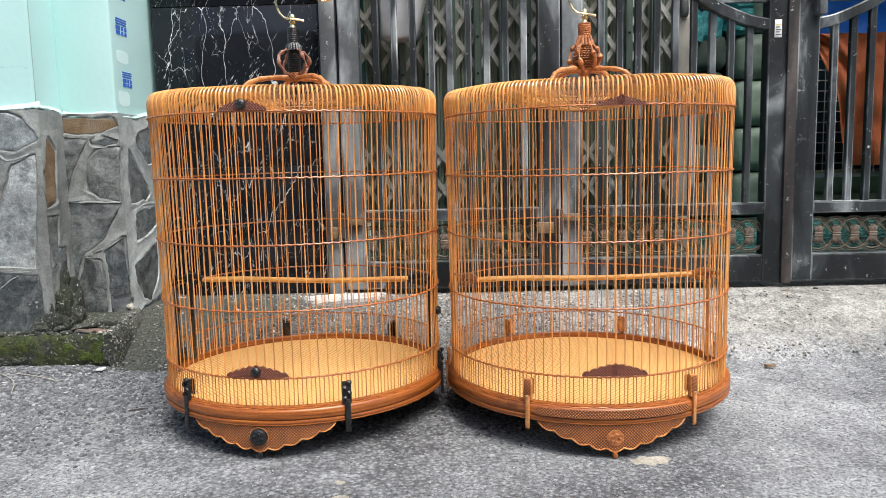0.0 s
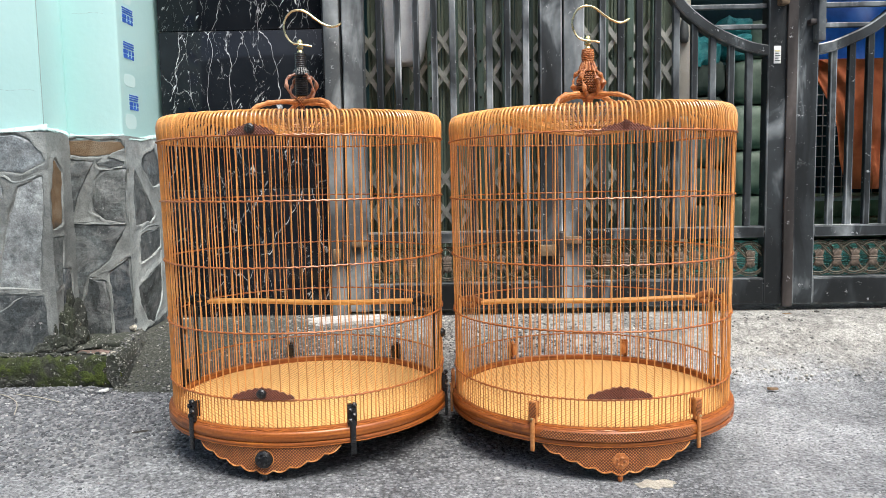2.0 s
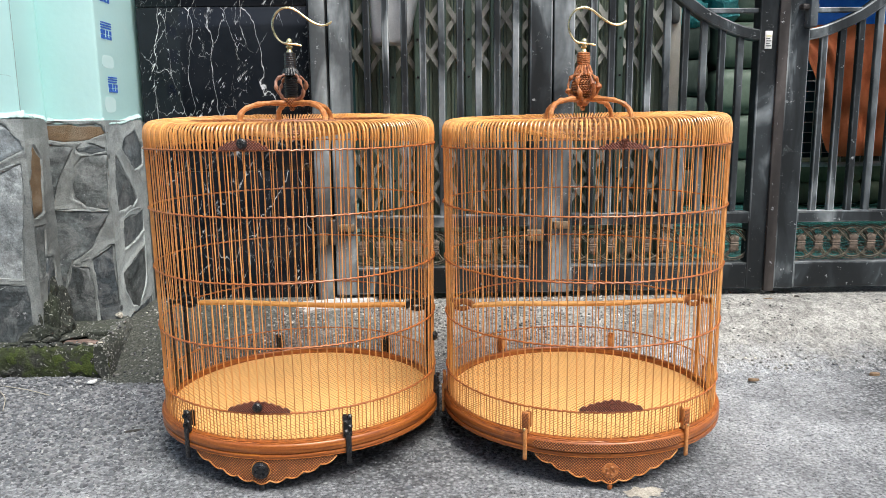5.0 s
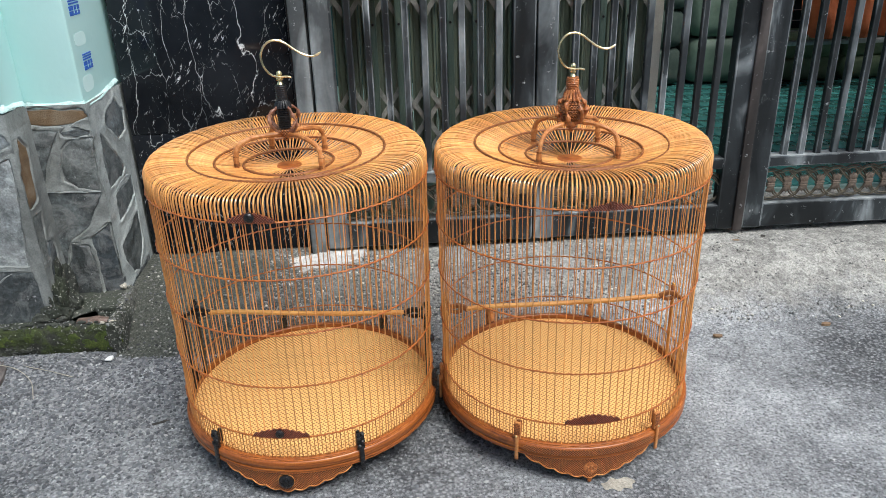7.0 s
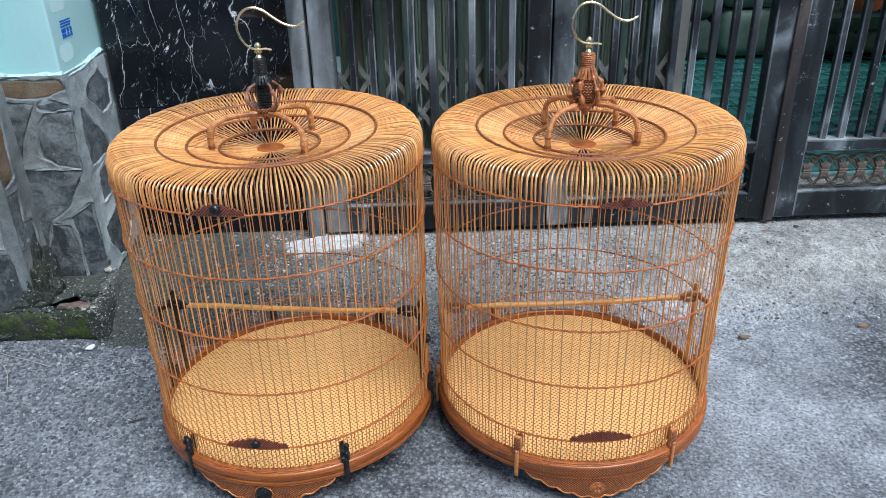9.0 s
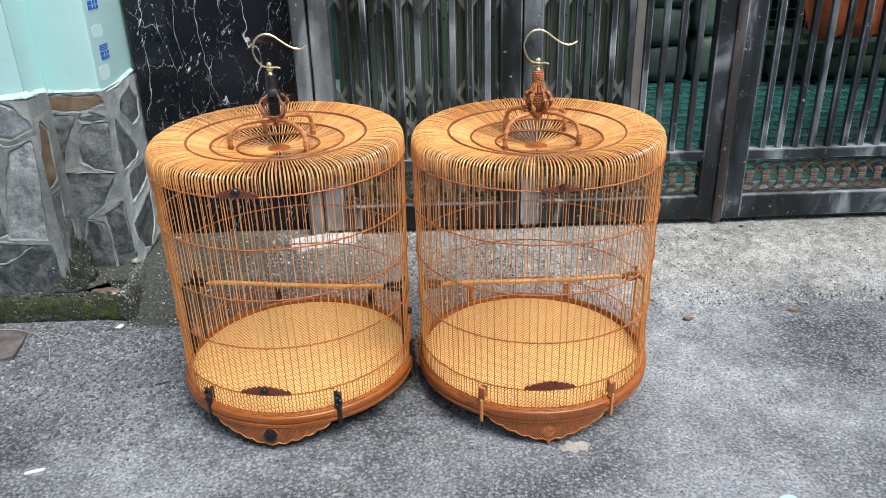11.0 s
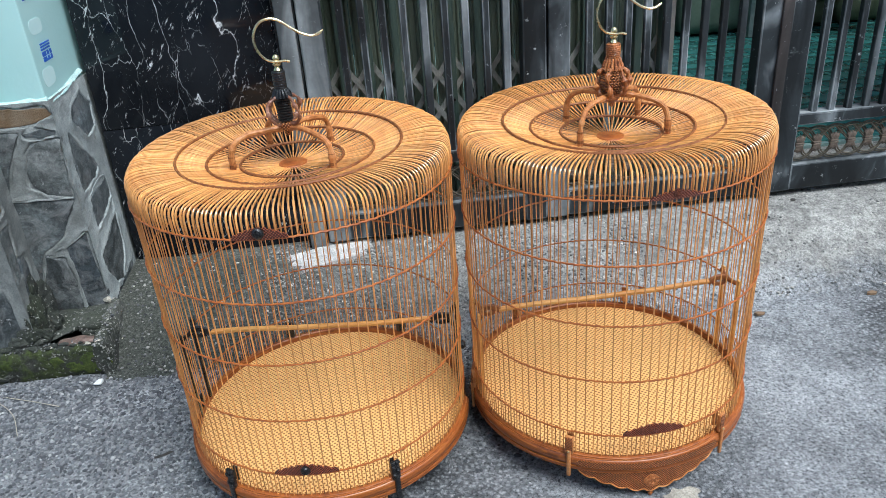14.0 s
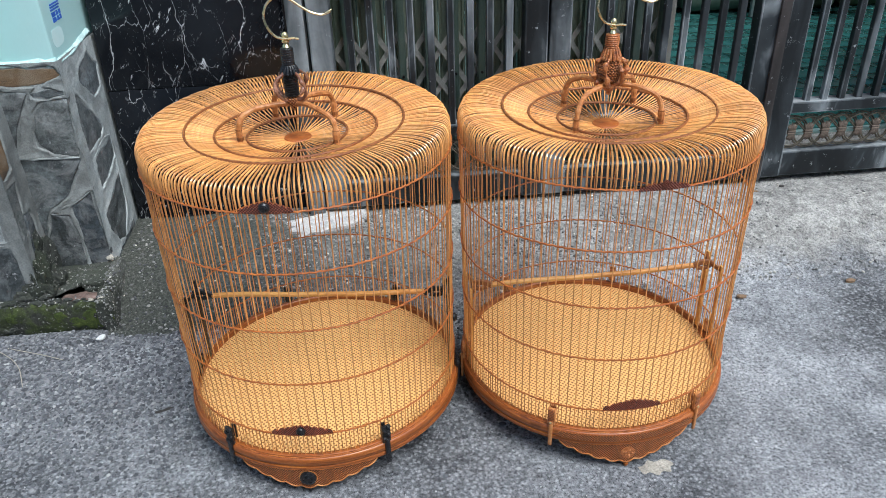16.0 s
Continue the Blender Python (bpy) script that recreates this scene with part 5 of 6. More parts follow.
    up = mesh_of(tube(bmesh.new(), [(0, 0, 0.2), (0, 0, 1.3)], 0.0025, 5), "wire", WIRE)
    across = mesh_of(tube(bmesh.new(), [(-0.35, 0, 0), (0.75, 0, 0)], 0.0025, 5), "wire", WIRE)
    for i in range(23):
        piece("wire", up, rack, pose(-0.35 + 0.05 * i, 0, 0))
    for i in range(22):
        piece("wire", across, rack, pose(0, 0.005, 0.22 + 0.05 * i))
    for x in (-0.35, 0.75):
        part("leg", boxed(x - 0.012, x + 0.012, -0.012, 0.012, 0, 1.32, bevel=0.002), WIRE, rack)
    part("shelf_edge", boxed(-0.35, 0.75, -0.015, 0.015, 0.2, 0.22, bevel=0.002), WIRE, rack)

    def sheet(name, x0, x1, ztop, zlow, y, mat, label, freq, amp):
        bm = bmesh.new()
        cols = []
        for i in range(41):
            s = i / 40
            x = x0 + (x1 - x0) * s
            col = []
            for j in range(25):
                t = j / 24
                z = ztop + (zlow(s) - ztop) * t
                col.append(bm.verts.new((x + 0.03 * noise.noise((s * 3, t * 2, freq)), y + amp * (0.35 + t) * math.sin(freq * s * 6.3 + 1.5 * t) + 0.03 * noise.noise((s * 5, t * 5, 2)), z)))
            cols.append(col)
        for a, b in zip(cols, cols[1:]):
            for j in range(24):
                bm.faces.new((a[j], b[j], b[j + 1], a[j + 1]))
        bmesh.ops.solidify(bm, geom=bm.faces, thickness=0.002)
        tagged(part(name, bm, mat), label, name)

    sheet("tarpaulin", 1.78, 2.9, 1.6, lambda s: 0.96 - 0.4 * min(1, max(0, (s - 0.35) * 4)), 3.72, BLUE, "blue tarpaulin draped over the wire rack", 3, 0.03)
    sheet("cloth", 1.72, 2.4, 0.985, lambda s: max(0.38, 0.97 - 2.05 * s), 3.62, ORANGE, "orange-brown cloth hanging over the wire rack", 4, 0.03)


build_inside()


# ---- bird cages ----
BARS = 112
R_BAR = 0.2415
HOOPS = (0.1325, 0.236, 0.336, 0.436, 0.534)


def bar_radius(z):
    """The cage widens a little towards its top."""
    return R_BAR + 0.0042 * min(1, max(0, (z - 0.2) / 0.334))


def dome_profile(r_end, lift, sag):
    """Radius and height along a rib; the shoulder stands higher by lift, the middle hangs lower by sag."""
    pts = [(0.2457, 0.534), (0.2463, 0.551), (0.2452, 0.5615), (0.2405, 0.569), (0.232, 0.5725), (0.2185, 0.574), (0.2, 0.574), (0.173, 0.5725), (0.129, 0.5615), (0.08, 0.5525), (0.022, 0.5465)]
    out = []
    for r, z in pts:
        up = max(0, min(1, (r - 0.155) / 0.06)) * max(0, min(1, (z - 0.534) / 0.035))
        out.append((r, z + lift * up - sag * max(0, 1 - r / 0.129)))
    sm = [(q.x, q.y) for q in smooth_path([(r, z, 0) for r, z in out], 3)]
    return [p for p in sm if p[0] >= r_end - 1e-4]


@functools.lru_cache(maxsize=None)
def rib_mesh(r_end, low, seed, lift, sag, radius=0.00095):
    rnd = random.Random(seed)
    zs = [low, 0.12, 0.2, 0.3, 0.4, 0.48] if low else []
    pts = []
    ph, am = rnd.uniform(0, 6), rnd.uniform(0.0002, 0.0009)
    for z in zs:
        pts.append((am * math.sin(z * 14 + ph), -bar_radius(z) - 0.0004 * math.sin(z * 9 + ph), z))
    pts += [(am * math.sin(z * 14 + ph) * r / R_BAR, -r, z) for r, z in dome_profile(r_end, lift, sag)]
    rad = []
    for x, y, z in pts:
        over = max(0, min(1, (z - 0.536) / 0.012))
        rad.append(radius + (0.00152 - radius) * over * (1 if -y > 0.125 else 0.35))
    return mesh_of(tube(bmesh.new(), pts, rad, 6), "bar", BAMBOO)


# short bars use the darker copy, so their shade is painted
STUB = mesh_of(tube(bmesh.new(), [(0, -R_BAR, 0.085), (0, -R_BAR, 0.134)], 0.0008, 6), "short_bar", SHADED_BAMBOO)


def hoop_mesh(r, tube_r, waves, mat, name, amp=0.00055):
    bm = bmesh.new()
    n = waves * 4
    pts = []
    for i in range(n):
        a = 360 * i / n
        pts.append(polar(a, r + amp * 0.6 * math.sin(radians(a) * waves / 2), amp * math.sin(radians(a) * waves) + 0.0006 * math.sin(radians(a) * 3 + r * 40)))
    tube(bm, pts, tube_r, 6, True)
    return mesh_of(bm, name, mat)


HOOP_ME = hoop_mesh(R_BAR + 0.0022, 0.0015, BARS, HOOP, "hoop")
TOP_RINGS = [(hoop_mesh(r, 0.0022, 90, RING, "top_ring", 0.0004), z) for r, z in ((0.173, 0.5745), (0.129, 0.5637), (0.08, 0.5547))]


def scallop(peak, base, lobes, wave=0.0032):
    def f(s):
        env = 1 - abs(2 * s - 1) ** 1.45
        return base + (peak - base) * (0.12 + 0.88 * env) + wave * (1 if peak > base else -1) * abs(math.sin(math.pi * lobes * s))
    return f


def stud_button(r, depth):
    bm = lathe(bmesh.new(), [(0, depth), (r * 0.3, depth), (r * 0.45, depth * 0.8), (r * 0.7, depth * 0.95), (r, depth * 0.6), (r * 1.02, 0), (0, 0)], 20)
    for i in range(5):
        u = 2 * math.pi * i / 5
        bmesh.ops.create_icosphere(bm, subdivisions=1, radius=r * 0.22, matrix=Matrix.Translation((r * 0.5 * math.cos(u), r * 0.5 * math.sin(u), depth * 0.9)))
    return bm


def on_wall(a, r, z):
    """A pose on the cage's wall whose z axis points outwards."""
    return Matrix.Translation(polar(a, r, z)) @ pose(0, 0, 0, 0, 0, a) @ pose(0, 0, 0, 90, 0, 0)


def build_cage(x, y, dz, turn, dark, top_shift, lean, sag, label):
    """A round bamboo cage: rim and tray, bars, hoops, dished top, handle, hook, perch, clips and feet."""
    cage = root("bird_cage", pose(x, y, dz, 0, 0, turn), label, "bird cage", "bird cages")
    rnd = random.Random(3 if dark else 5)
    # tray rim and floor
    rim_prof = [(0.2365, 0.061), (0.2425, 0.0608), (0.2485, 0.0606), (0.2498, 0.0625), (0.2501, 0.0648), (0.2492, 0.0668), (0.2472, 0.0674), (0.2474, 0.0682), (0.2492, 0.0692), (0.2503, 0.0725), (0.2506, 0.0765), (0.2502, 0.0805), (0.2492, 0.083), (0.2474, 0.0842), (0.2456, 0.0846), (0.2458, 0.0856), (0.2464, 0.0866), (0.2462, 0.088), (0.245, 0.0887), (0.2385, 0.0887), (0.2368, 0.087), (0.2366, 0.074)]
    rim = part("rim", lathe(bmesh.new(), rim_prof, 128, True), BAMBOO_RIM, cage, "varnished bamboo rim")
    if not dark:
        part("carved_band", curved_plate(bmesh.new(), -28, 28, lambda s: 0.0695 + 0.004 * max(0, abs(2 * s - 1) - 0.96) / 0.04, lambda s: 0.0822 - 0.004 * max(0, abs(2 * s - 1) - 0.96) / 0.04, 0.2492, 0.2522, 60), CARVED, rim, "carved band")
    part("lashing", hoop_part(0.2466, 0.0012), HOOP, rim).location.z = 0.0852
    part("tray", lathe(bmesh.new(), [(0.0, 0.0775), (0.237, 0.0775), (0.237, 0.0715), (0.0, 0.0715)], 96), MAT, cage, "yellow woven mat floor")
    # added board: its dark colour keeps bounced light out from under the tray
    part("base_board", lathe(bmesh.new(), [(0.0, 0.071), (0.2375, 0.071), (0.2375, 0.0625), (0.23, 0.0615), (0.0, 0.0615)], 96), SHADE_BOARD, cage, "dark board added to deepen the shade under the cage")
    part("lower_lashing", hoop_part(0.2486, 0.0011, 0.00025), HOOP, rim).location.z = 0.0606
    # bars
    step = 360 / BARS
    for i in range(BARS):
        a = step * i + rnd.uniform(-0.22, 0.22)
        lift = round(lean[0] - lean[1] * math.cos(radians(a + turn - lean[2])), 3)
        me = rib_mesh(0.022 if i % 2 else 0.08, 0.085, rnd.randrange(3), lift, sag)
        piece("bar", me, cage, pose(0, 0, 0, rnd.uniform(-0.08, 0.08), rnd.uniform(-0.08, 0.08), a))
        b = step * (i + 0.5) + rnd.uniform(-0.15, 0.15)
        piece("short_bar", STUB, cage, pose(0, 0, 0, 0, 0, b))
        piece("dome_rib", rib_mesh(0.129, None, 20 + rnd.randrange(2), lift, sag, 0.00105), cage, pose(0, 0, 0, 0, 0, b))
    for z in HOOPS:
        wide = bar_radius(z) / R_BAR
        tip = 0.45 if z > 0.5 else rnd.uniform(-0.12, 0.12)
        piece("hoop", HOOP_ME, cage, pose(0, 0, z + 0.0015 * (z > 0.5), tip, rnd.uniform(-0.12, 0.12), rnd.uniform(0, 360)) @ Matrix.Diagonal((wide, wide, 1, 1)))
    for me, z in TOP_RINGS:
        up = 0.3 if z > 0.57 else 0
        piece("top_ring", me, cage, pose(0, 0, z + up * lean[0] - (sag * 0.35 if z < 0.556 else 0), math.degrees(up * lean[1] / 0.173), 0, 0))
    part("top_disc", lathe(bmesh.new(), [(0, 0.549), (0.006, 0.5492), (0.007, 0.5485), (0.0215, 0.5488), (0.0225, 0.547), (0.0215, 0.5445), (0, 0.5445)], 40), HOOP, cage).location.z = -0.83 * sag
    # handle: four bent arms, boss, burl arms, sleeve, brass pivot, hook
    for k, a in enumerate((-66, 54, 147, -146) if dark else (-50, 59, 133, -144)):
        end, hi = 0.091 + rnd.uniform(-0.003, 0.003), 0.0 if dark else 0.006
        pts = smooth_path([polar(a, 0.006, 0.605 + hi), polar(a + 3, 0.03, 0.6065 + hi), polar(a - 2, 0.06, 0.6035 + 0.8 * hi), polar(a, end - 0.009, 0.595 + 0.5 * hi), polar(a, end - 0.001, 0.58), polar(a, end + 0.001, 0.553)], 7)
        rad = []
        for i, p in enumerate(pts):
            q = Vector(p)
            knot = 0.0012 * max(0, math.sin(i * 1.05 + k)) ** 3
            rad.append(0.0042 + 0.0016 * noise.noise(q * 70 + Vector((k * 3, 0, 0))) + knot + (0.0008 if i > len(pts) - 8 else 0))
        arm = part("handle_arm", tube(bmesh.new(), pts, rad, 9), HANDLE, cage)
        part("binding", tube(bmesh.new(), [polar(a, end, 0.558), polar(a, end, 0.563)], 0.0056, 9), RING, arm)
        part("binding", tube(bmesh.new(), [polar(a, end, 0.574), polar(a, end, 0.5765)], 0.0055, 9), RING, arm)
    part("boss", lathe(bmesh.new(), [(0, 0.592), (0.003, 0.593), (0.005, 0.597), (0.0035, 0.599), (0.0085, 0.601), (0.01, 0.604), (0.012, 0.607), (0.012, 0.613), (0.008, 0.616), (0, 0.616)], 24), CARVED_CORE if dark else RED_WOOD, cage)
    arms = 4 if dark else 6
    for k in range(arms):
        a = 45 + 360 / arms * k + (8 if dark else -16)
        wide = 0.031 if dark else 0.0262
        pts = smooth_path([polar(a, 0.009, 0.612), polar(a + 9, 0.02, 0.614), polar(a + 4, wide, 0.627), polar(a - 6, wide - 0.002, 0.643), polar(a, 0.017, 0.6525), polar(a, 0.009, 0.654)], 6)
        part("burl_arm", tube(bmesh.new(), pts, [(0.0029 if dark else 0.0036) + (0.003 if dark else 0.0045) * noise.noise(Vector(p) * 130 + Vector((k * 3, 0, 0))) for p in pts], 9), BURL if dark else RED_WOOD, cage)
    rings = []
    for i in range(9):
        z = 0.6165 + 0.0039 * i
        w = 0.0115 if dark else 0.0132 + 0.0078 * math.sin(math.pi * (i + 0.7) / 9.4)
        rings += [(w - 0.0018, z), (w, z + 0.0012), (w, z + 0.0026), (w - 0.0018, z + 0.0037)]
    core = BLACK if dark else CARVED_CORE
    part("core", lathe(bmesh.new(), [(0, 0.6165), *rings, (0, 0.6525)], 24), core, cage)
    bm = bmesh.new()
    n = 16
    low, top = (0.0135, 0.666) if dark else (0.0152, 0.6705)
    neck = 0.0085 if dark else 0.0098
    for i in range(n):
        u = 360 * i / n
        tube(bm, [polar(u, low, 0.6525), polar(u, low - 0.0012, 0.6585), polar(u, neck, top - 0.0005)], [0.0026, 0.0024, 0.0017], 6)
    lathe(bm, [(0, 0.652), (low - 0.001, 0.652), (low - 0.002, 0.658), (neck - 0.0005, top), (0, top)], 24)
    part("collar", bm, BLACK if dark else RED_WOOD, cage)
    rings = []
    for i in range(7):
        pitch = (0.6915 - top) / 7
        z, w = top + pitch * i, 0.0101 if dark else 0.0104 + 0.0013 * math.sin(math.pi * (i + 0.5) / 7)
        rings += [(w - 0.0008, z), (w, z + 0.28 * pitch), (w, z + 0.66 * pitch), (w - 0.0008, z + 0.97 * pitch)]
    part("sleeve", lathe(bmesh.new(), [(0, top), *rings, (0.004, 0.692), (0, 0.692)], 24), BLACK if dark else RED_WOOD, cage)
    part("pivot", lathe(bmesh.new(), [(0, 0.690), (0.0045, 0.691), (0.006, 0.693), (0.0045, 0.6955), (0.003, 0.698), (0.0062, 0.7005), (0.0065, 0.7025), (0.004, 0.7045), (0.0034, 0.707), (0.0052, 0.7095), (0.0046, 0.713), (0.002, 0.7155), (0, 0.716)], 20), BRASS, cage, "brass pivot")
    hook = smooth_path([(0.02, 0.0, 0.7035), (0.012, -0.001, 0.7055), (0.0, -0.0055, 0.7062), (-0.013, -0.002, 0.7095), (-0.023, 0, 0.721), (-0.0275, 0, 0.737), (-0.024, 0, 0.752), (-0.0145, 0, 0.763), (-0.001, 0, 0.7665), (0.013, 0, 0.7625), (0.027, 0, 0.752), (0.041, 0, 0.7425), (0.055, 0, 0.7375), (0.066, 0, 0.739), (0.074, 0, 0.744)], 5)
    ob = part("hook", tube(bmesh.new(), hook, [0.0019] * (len(hook) - 8) + [0.0019, 0.0020, 0.0021, 0.0022, 0.0021, 0.0018, 0.0012, 0.0006], 8), BRASS, cage, "bent brass hook")
    ob.rotation_euler.z = radians(-turn + (4 if dark else 2))
    # perch with its holders
    pts = [(-0.195 + 0.39 * i / 16, 0.001 * math.sin(i * 0.9), 0.245 + 0.0015 * math.sin(i * 0.5)) for i in range(17)]
    perch = part("perch", tube(bmesh.new(), pts, [0.0048 + 0.0006 * noise.noise((p[0] * 50, 0, 0)) for p in pts], 10), PERCH, cage, "straight wooden perch")
    for s in (-1, 1):
        for d in (-7, 7):
            post = part("perch_post", boxed(-0.0048, 0.0048, 0.086, 0.258, -0.002, 0.002, bevel=0.0008), BLACK if dark else PERCH, cage)
            post.matrix_basis = on_wall(s * 90 + d, R_BAR - 0.0045, 0)
        if dark:
            out = part("side_knob", stud_button(0.008, 0.007), BLACK, cage)
            out.matrix_basis = on_wall(s * 90, R_BAR + 0.0015, 0.19)
        part("perch_yoke", tube(bmesh.new(), smooth_path([polar(s * 90 - 7, R_BAR - 0.007, 0.252), polar(s * 90 - 3, R_BAR - 0.013, 0.25), polar(s * 90 + 3, R_BAR - 0.013, 0.25), polar(s * 90 + 7, R_BAR - 0.007, 0.252)], 4), 0.0042, 8), BLACK if dark else RING, cage)
        bm = bmesh.new()
        tube(bm, smooth_path([(s * 0.229, 0, 0.25), (s * 0.213, 0, 0.253), (s * 0.2, 0, 0.249), (s * 0.192, 0, 0.243)], 4), [0.006] * 13, 8, flat=0.7)
        tube(bm, smooth_path([(s * 0.228, 0, 0.243), (s * 0.214, 0, 0.239), (s * 0.202, 0, 0.242)], 4), 0.0045, 8, flat=0.7)
        part("perch_bracket", bm, BLACK if dark else RING, cage)
    # clips round the rim, feet between them
    for f in (0, 120, -120):
        for s in (-1, 1):
            a = f + s * (31.8 if dark else 31)
            bm = bmesh.new()
            wide, stem = (0.0073, 0.0046) if dark else (0.0066, 0.0034)
            box(bm, -wide, wide, -0.016, 0.018, 0.0, 0.0055, 0.0012)
            box(bm, -stem, stem, -0.061, -0.008, 0.004, 0.0085, 0.0014)
            if dark:
                for i in range(4):
                    bmesh.ops.create_icosphere(bm, subdivisions=1, radius=0.0048, matrix=Matrix.Translation((0.0034 * (-1) ** i, 0.017 - 0.008 * i, 0.0055)))
            box(bm, -0.005, 0.005, -0.01, 0.016, -0.0105, -0.0055, 0.0015)
            clip = part("clip", bm, BLACK if dark else HANDLE, cage)
            clip.matrix_basis = on_wall(a, R_BAR + 0.0035, 0.102 if dark else 0.106)
            if not dark:
                rv = part("rivet", lathe(bmesh.new(), [(0, 0.0022), (0.0018, 0.0016), (0.0022, 0), (0, 0)], 10), BRASS, clip)
                rv.location = (0, -0.009, 0.0085)
                part("carved_inset", boxed(-0.0056, 0.0056, -0.009, 0.0165, 0.005, 0.0064, bevel=0.0006), CARVED_CORE, clip)
        half, drop = 27.5, 0.022 if dark else 0.0205
        low = scallop(drop, 0.0615, 9, 0.005)
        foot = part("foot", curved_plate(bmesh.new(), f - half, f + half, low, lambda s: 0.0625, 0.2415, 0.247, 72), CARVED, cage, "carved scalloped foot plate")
        edge = [polar(f - half + 2 * half * i / 90, 0.2472, low(i / 90) + 0.0006) for i in range(91)]
        part("foot_edge", tube(bmesh.new(), edge, 0.0012, 5), HANDLE, foot)
        tip = lathe(bmesh.new(), [(0, 0.014 - 0.0), (0.0022, 0.012), (0.002, 0.009), (0.0042, 0.0065), (0.0045, 0.004), (0.003, 0.001), (0, 0.0)], 14)
        foot_tip = part("tip", tip, BLACK if dark else BAMBOO_RIM, foot)
        foot_tip.location = polar(f, 0.2445, 0.007 if dark else -dz)
        foot_tip.scale.z = (drop - foot_tip.location.z) / 0.013
        knob = part("medallion", stud_button(0.0135 if dark else 0.0128, 0.007 if dark else 0.0014), BLACK if dark else RED_WOOD, foot)
        knob.matrix_basis = on_wall(f, 0.247, 0.0415 if dark else 0.038)
        if dark:
            ring = part("medallion_ring", tube(bmesh.new(), [polar(15 * i, 0.0148, 0.0) for i in range(24)], 0.0009, 5, True), HANDLE, foot)
            ring.matrix_basis = knob.matrix_basis
    # fan-shaped carved plates over the lowest and topmost hoop
    for z, shift, r, width in ((0.1345, 0, R_BAR + 0.0018, 11.6), (0.5345, top_shift, R_BAR + 0.0056, 8.6)):
        hgt = 0.0165 if z < 0.3 else 0.0145 if dark else 0.0105
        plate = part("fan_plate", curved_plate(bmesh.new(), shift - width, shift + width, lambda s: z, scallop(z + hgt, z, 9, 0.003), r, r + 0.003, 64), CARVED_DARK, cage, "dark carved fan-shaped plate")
        k = part("plate_knob", stud_button(0.0075 if dark else 0.006, 0.006 if dark else 0.002), BLACK if dark else CARVED_DARK, plate)
        k.matrix_basis = on_wall(shift, r + 0.0028, z + 0.0095)
    return cage


def hoop_part(r, tr, amp=0.0005):
    bm = bmesh.new()
    n = 336
    return tube(bm, [polar(360 * i / n, r + 0.6 * amp * math.cos(2 * math.pi * i / 6), amp * math.sin(2 * math.pi * i / 6)) for i in range(n)], tr, 5, True)


build_cage(-0.253, 1.408, 0.0, -7.2, True, 0, (0.0065, 0.008, 0), 0.0, "round orange bamboo bird cage with black lacquered fittings")
build_cage(0.256, 1.4, -0.005, 0.8, False, 1.4, (0.0095, 0.006, -40), 0.005, "round orange bamboo bird cage with carved brown fittings")


# ---- notices on the painted return ----
def build_notices():
    for i, (y0, y1, z0, z1) in enumerate(((1.882, 1.945, 0.853, 0.893), (1.878, 1.941, 0.768, 0.811), (1.897, 1.951, 0.646, 0.686))):
        note = root("notice", pose(-0.7674, (y0 + y1) / 2, z0), "blue stencilled notice on the mint painted wall", "notice", "notices on the wall")
        h, w = z1 - z0, (y1 - y0) / 2
        rnd = random.Random(i)
        for row in range(3):
            at = -w * rnd.uniform(0.88, 0.97)
            while at < w * 0.85:
                wide = w * rnd.uniform(0.16, 0.42)
                part("text_bar", boxed(-0.0005, 0.0008, at, min(at + wide, w * 0.95), h * (0.6 + 0.135 * row), h * (0.675 + 0.135 * row)), INK, note)
                at += wide + w * 0.07
        n = 10
        for k in range(n):
            yy = -w * 0.95 + 1.9 * w * k / n
            wide = w / n
            if k in (4, 7):
                part("text_bar", boxed(-0.0005, 0.0008, yy + wide * 0.3, yy + wide * 0.9, h * 0.05, h * 0.13), INK, note)
                continue
            for up in (0, 1):
                part("text_bar", boxed(-0.0005, 0.0008, yy, yy + wide * (1.5 if (k + up) % 3 else 1.1), h * (0.04 + 0.26 * up), h * (0.26 + 0.26 * up)), INK, note)
    for y0, y1, z0, z1 in ((1.885, 1.94, 0.9, 0.945), (1.873, 1.94, 0.703, 0.733), (1.87, 1.932, 0.6, 0.637)):
        bm = bmesh.new()
        ring = []
        for k in range(40):
            u = 2 * math.pi * k / 40
            c, sn = math.cos(u), math.sin(u)
            wob = 1 + 0.08 * noise.noise((c * 1.5, sn * 1.5, z0 * 40)) + 0.04 * noise.noise((c * 5, sn * 5, z0 * 40))
            ring.append(((y0 + y1) / 2 - 1.9 + (y1 - y0) / 2 * wob * math.copysign(abs(c) ** 0.6, c), (z1 - z0) / 2 * (1 + wob * math.copysign(abs(sn) ** 0.6, sn))))
        top, low = [bm.verts.new((0.0, y, z)) for y, z in ring], [bm.verts.new((-0.001, y, z)) for y, z in ring]
        bm.faces.new(top)
        for k in range(40):
            bm.faces.new((low[k], low[(k + 1) % 40], top[(k + 1) % 40], top[k]))
        ob = part("faded_patch", bm, FADED)
        ob.matrix_basis = pose(-0.7676, 1.9, z0)
        tagged(ob, "pale rubbed-out patch on the mint painted wall", "patch")


build_notices()


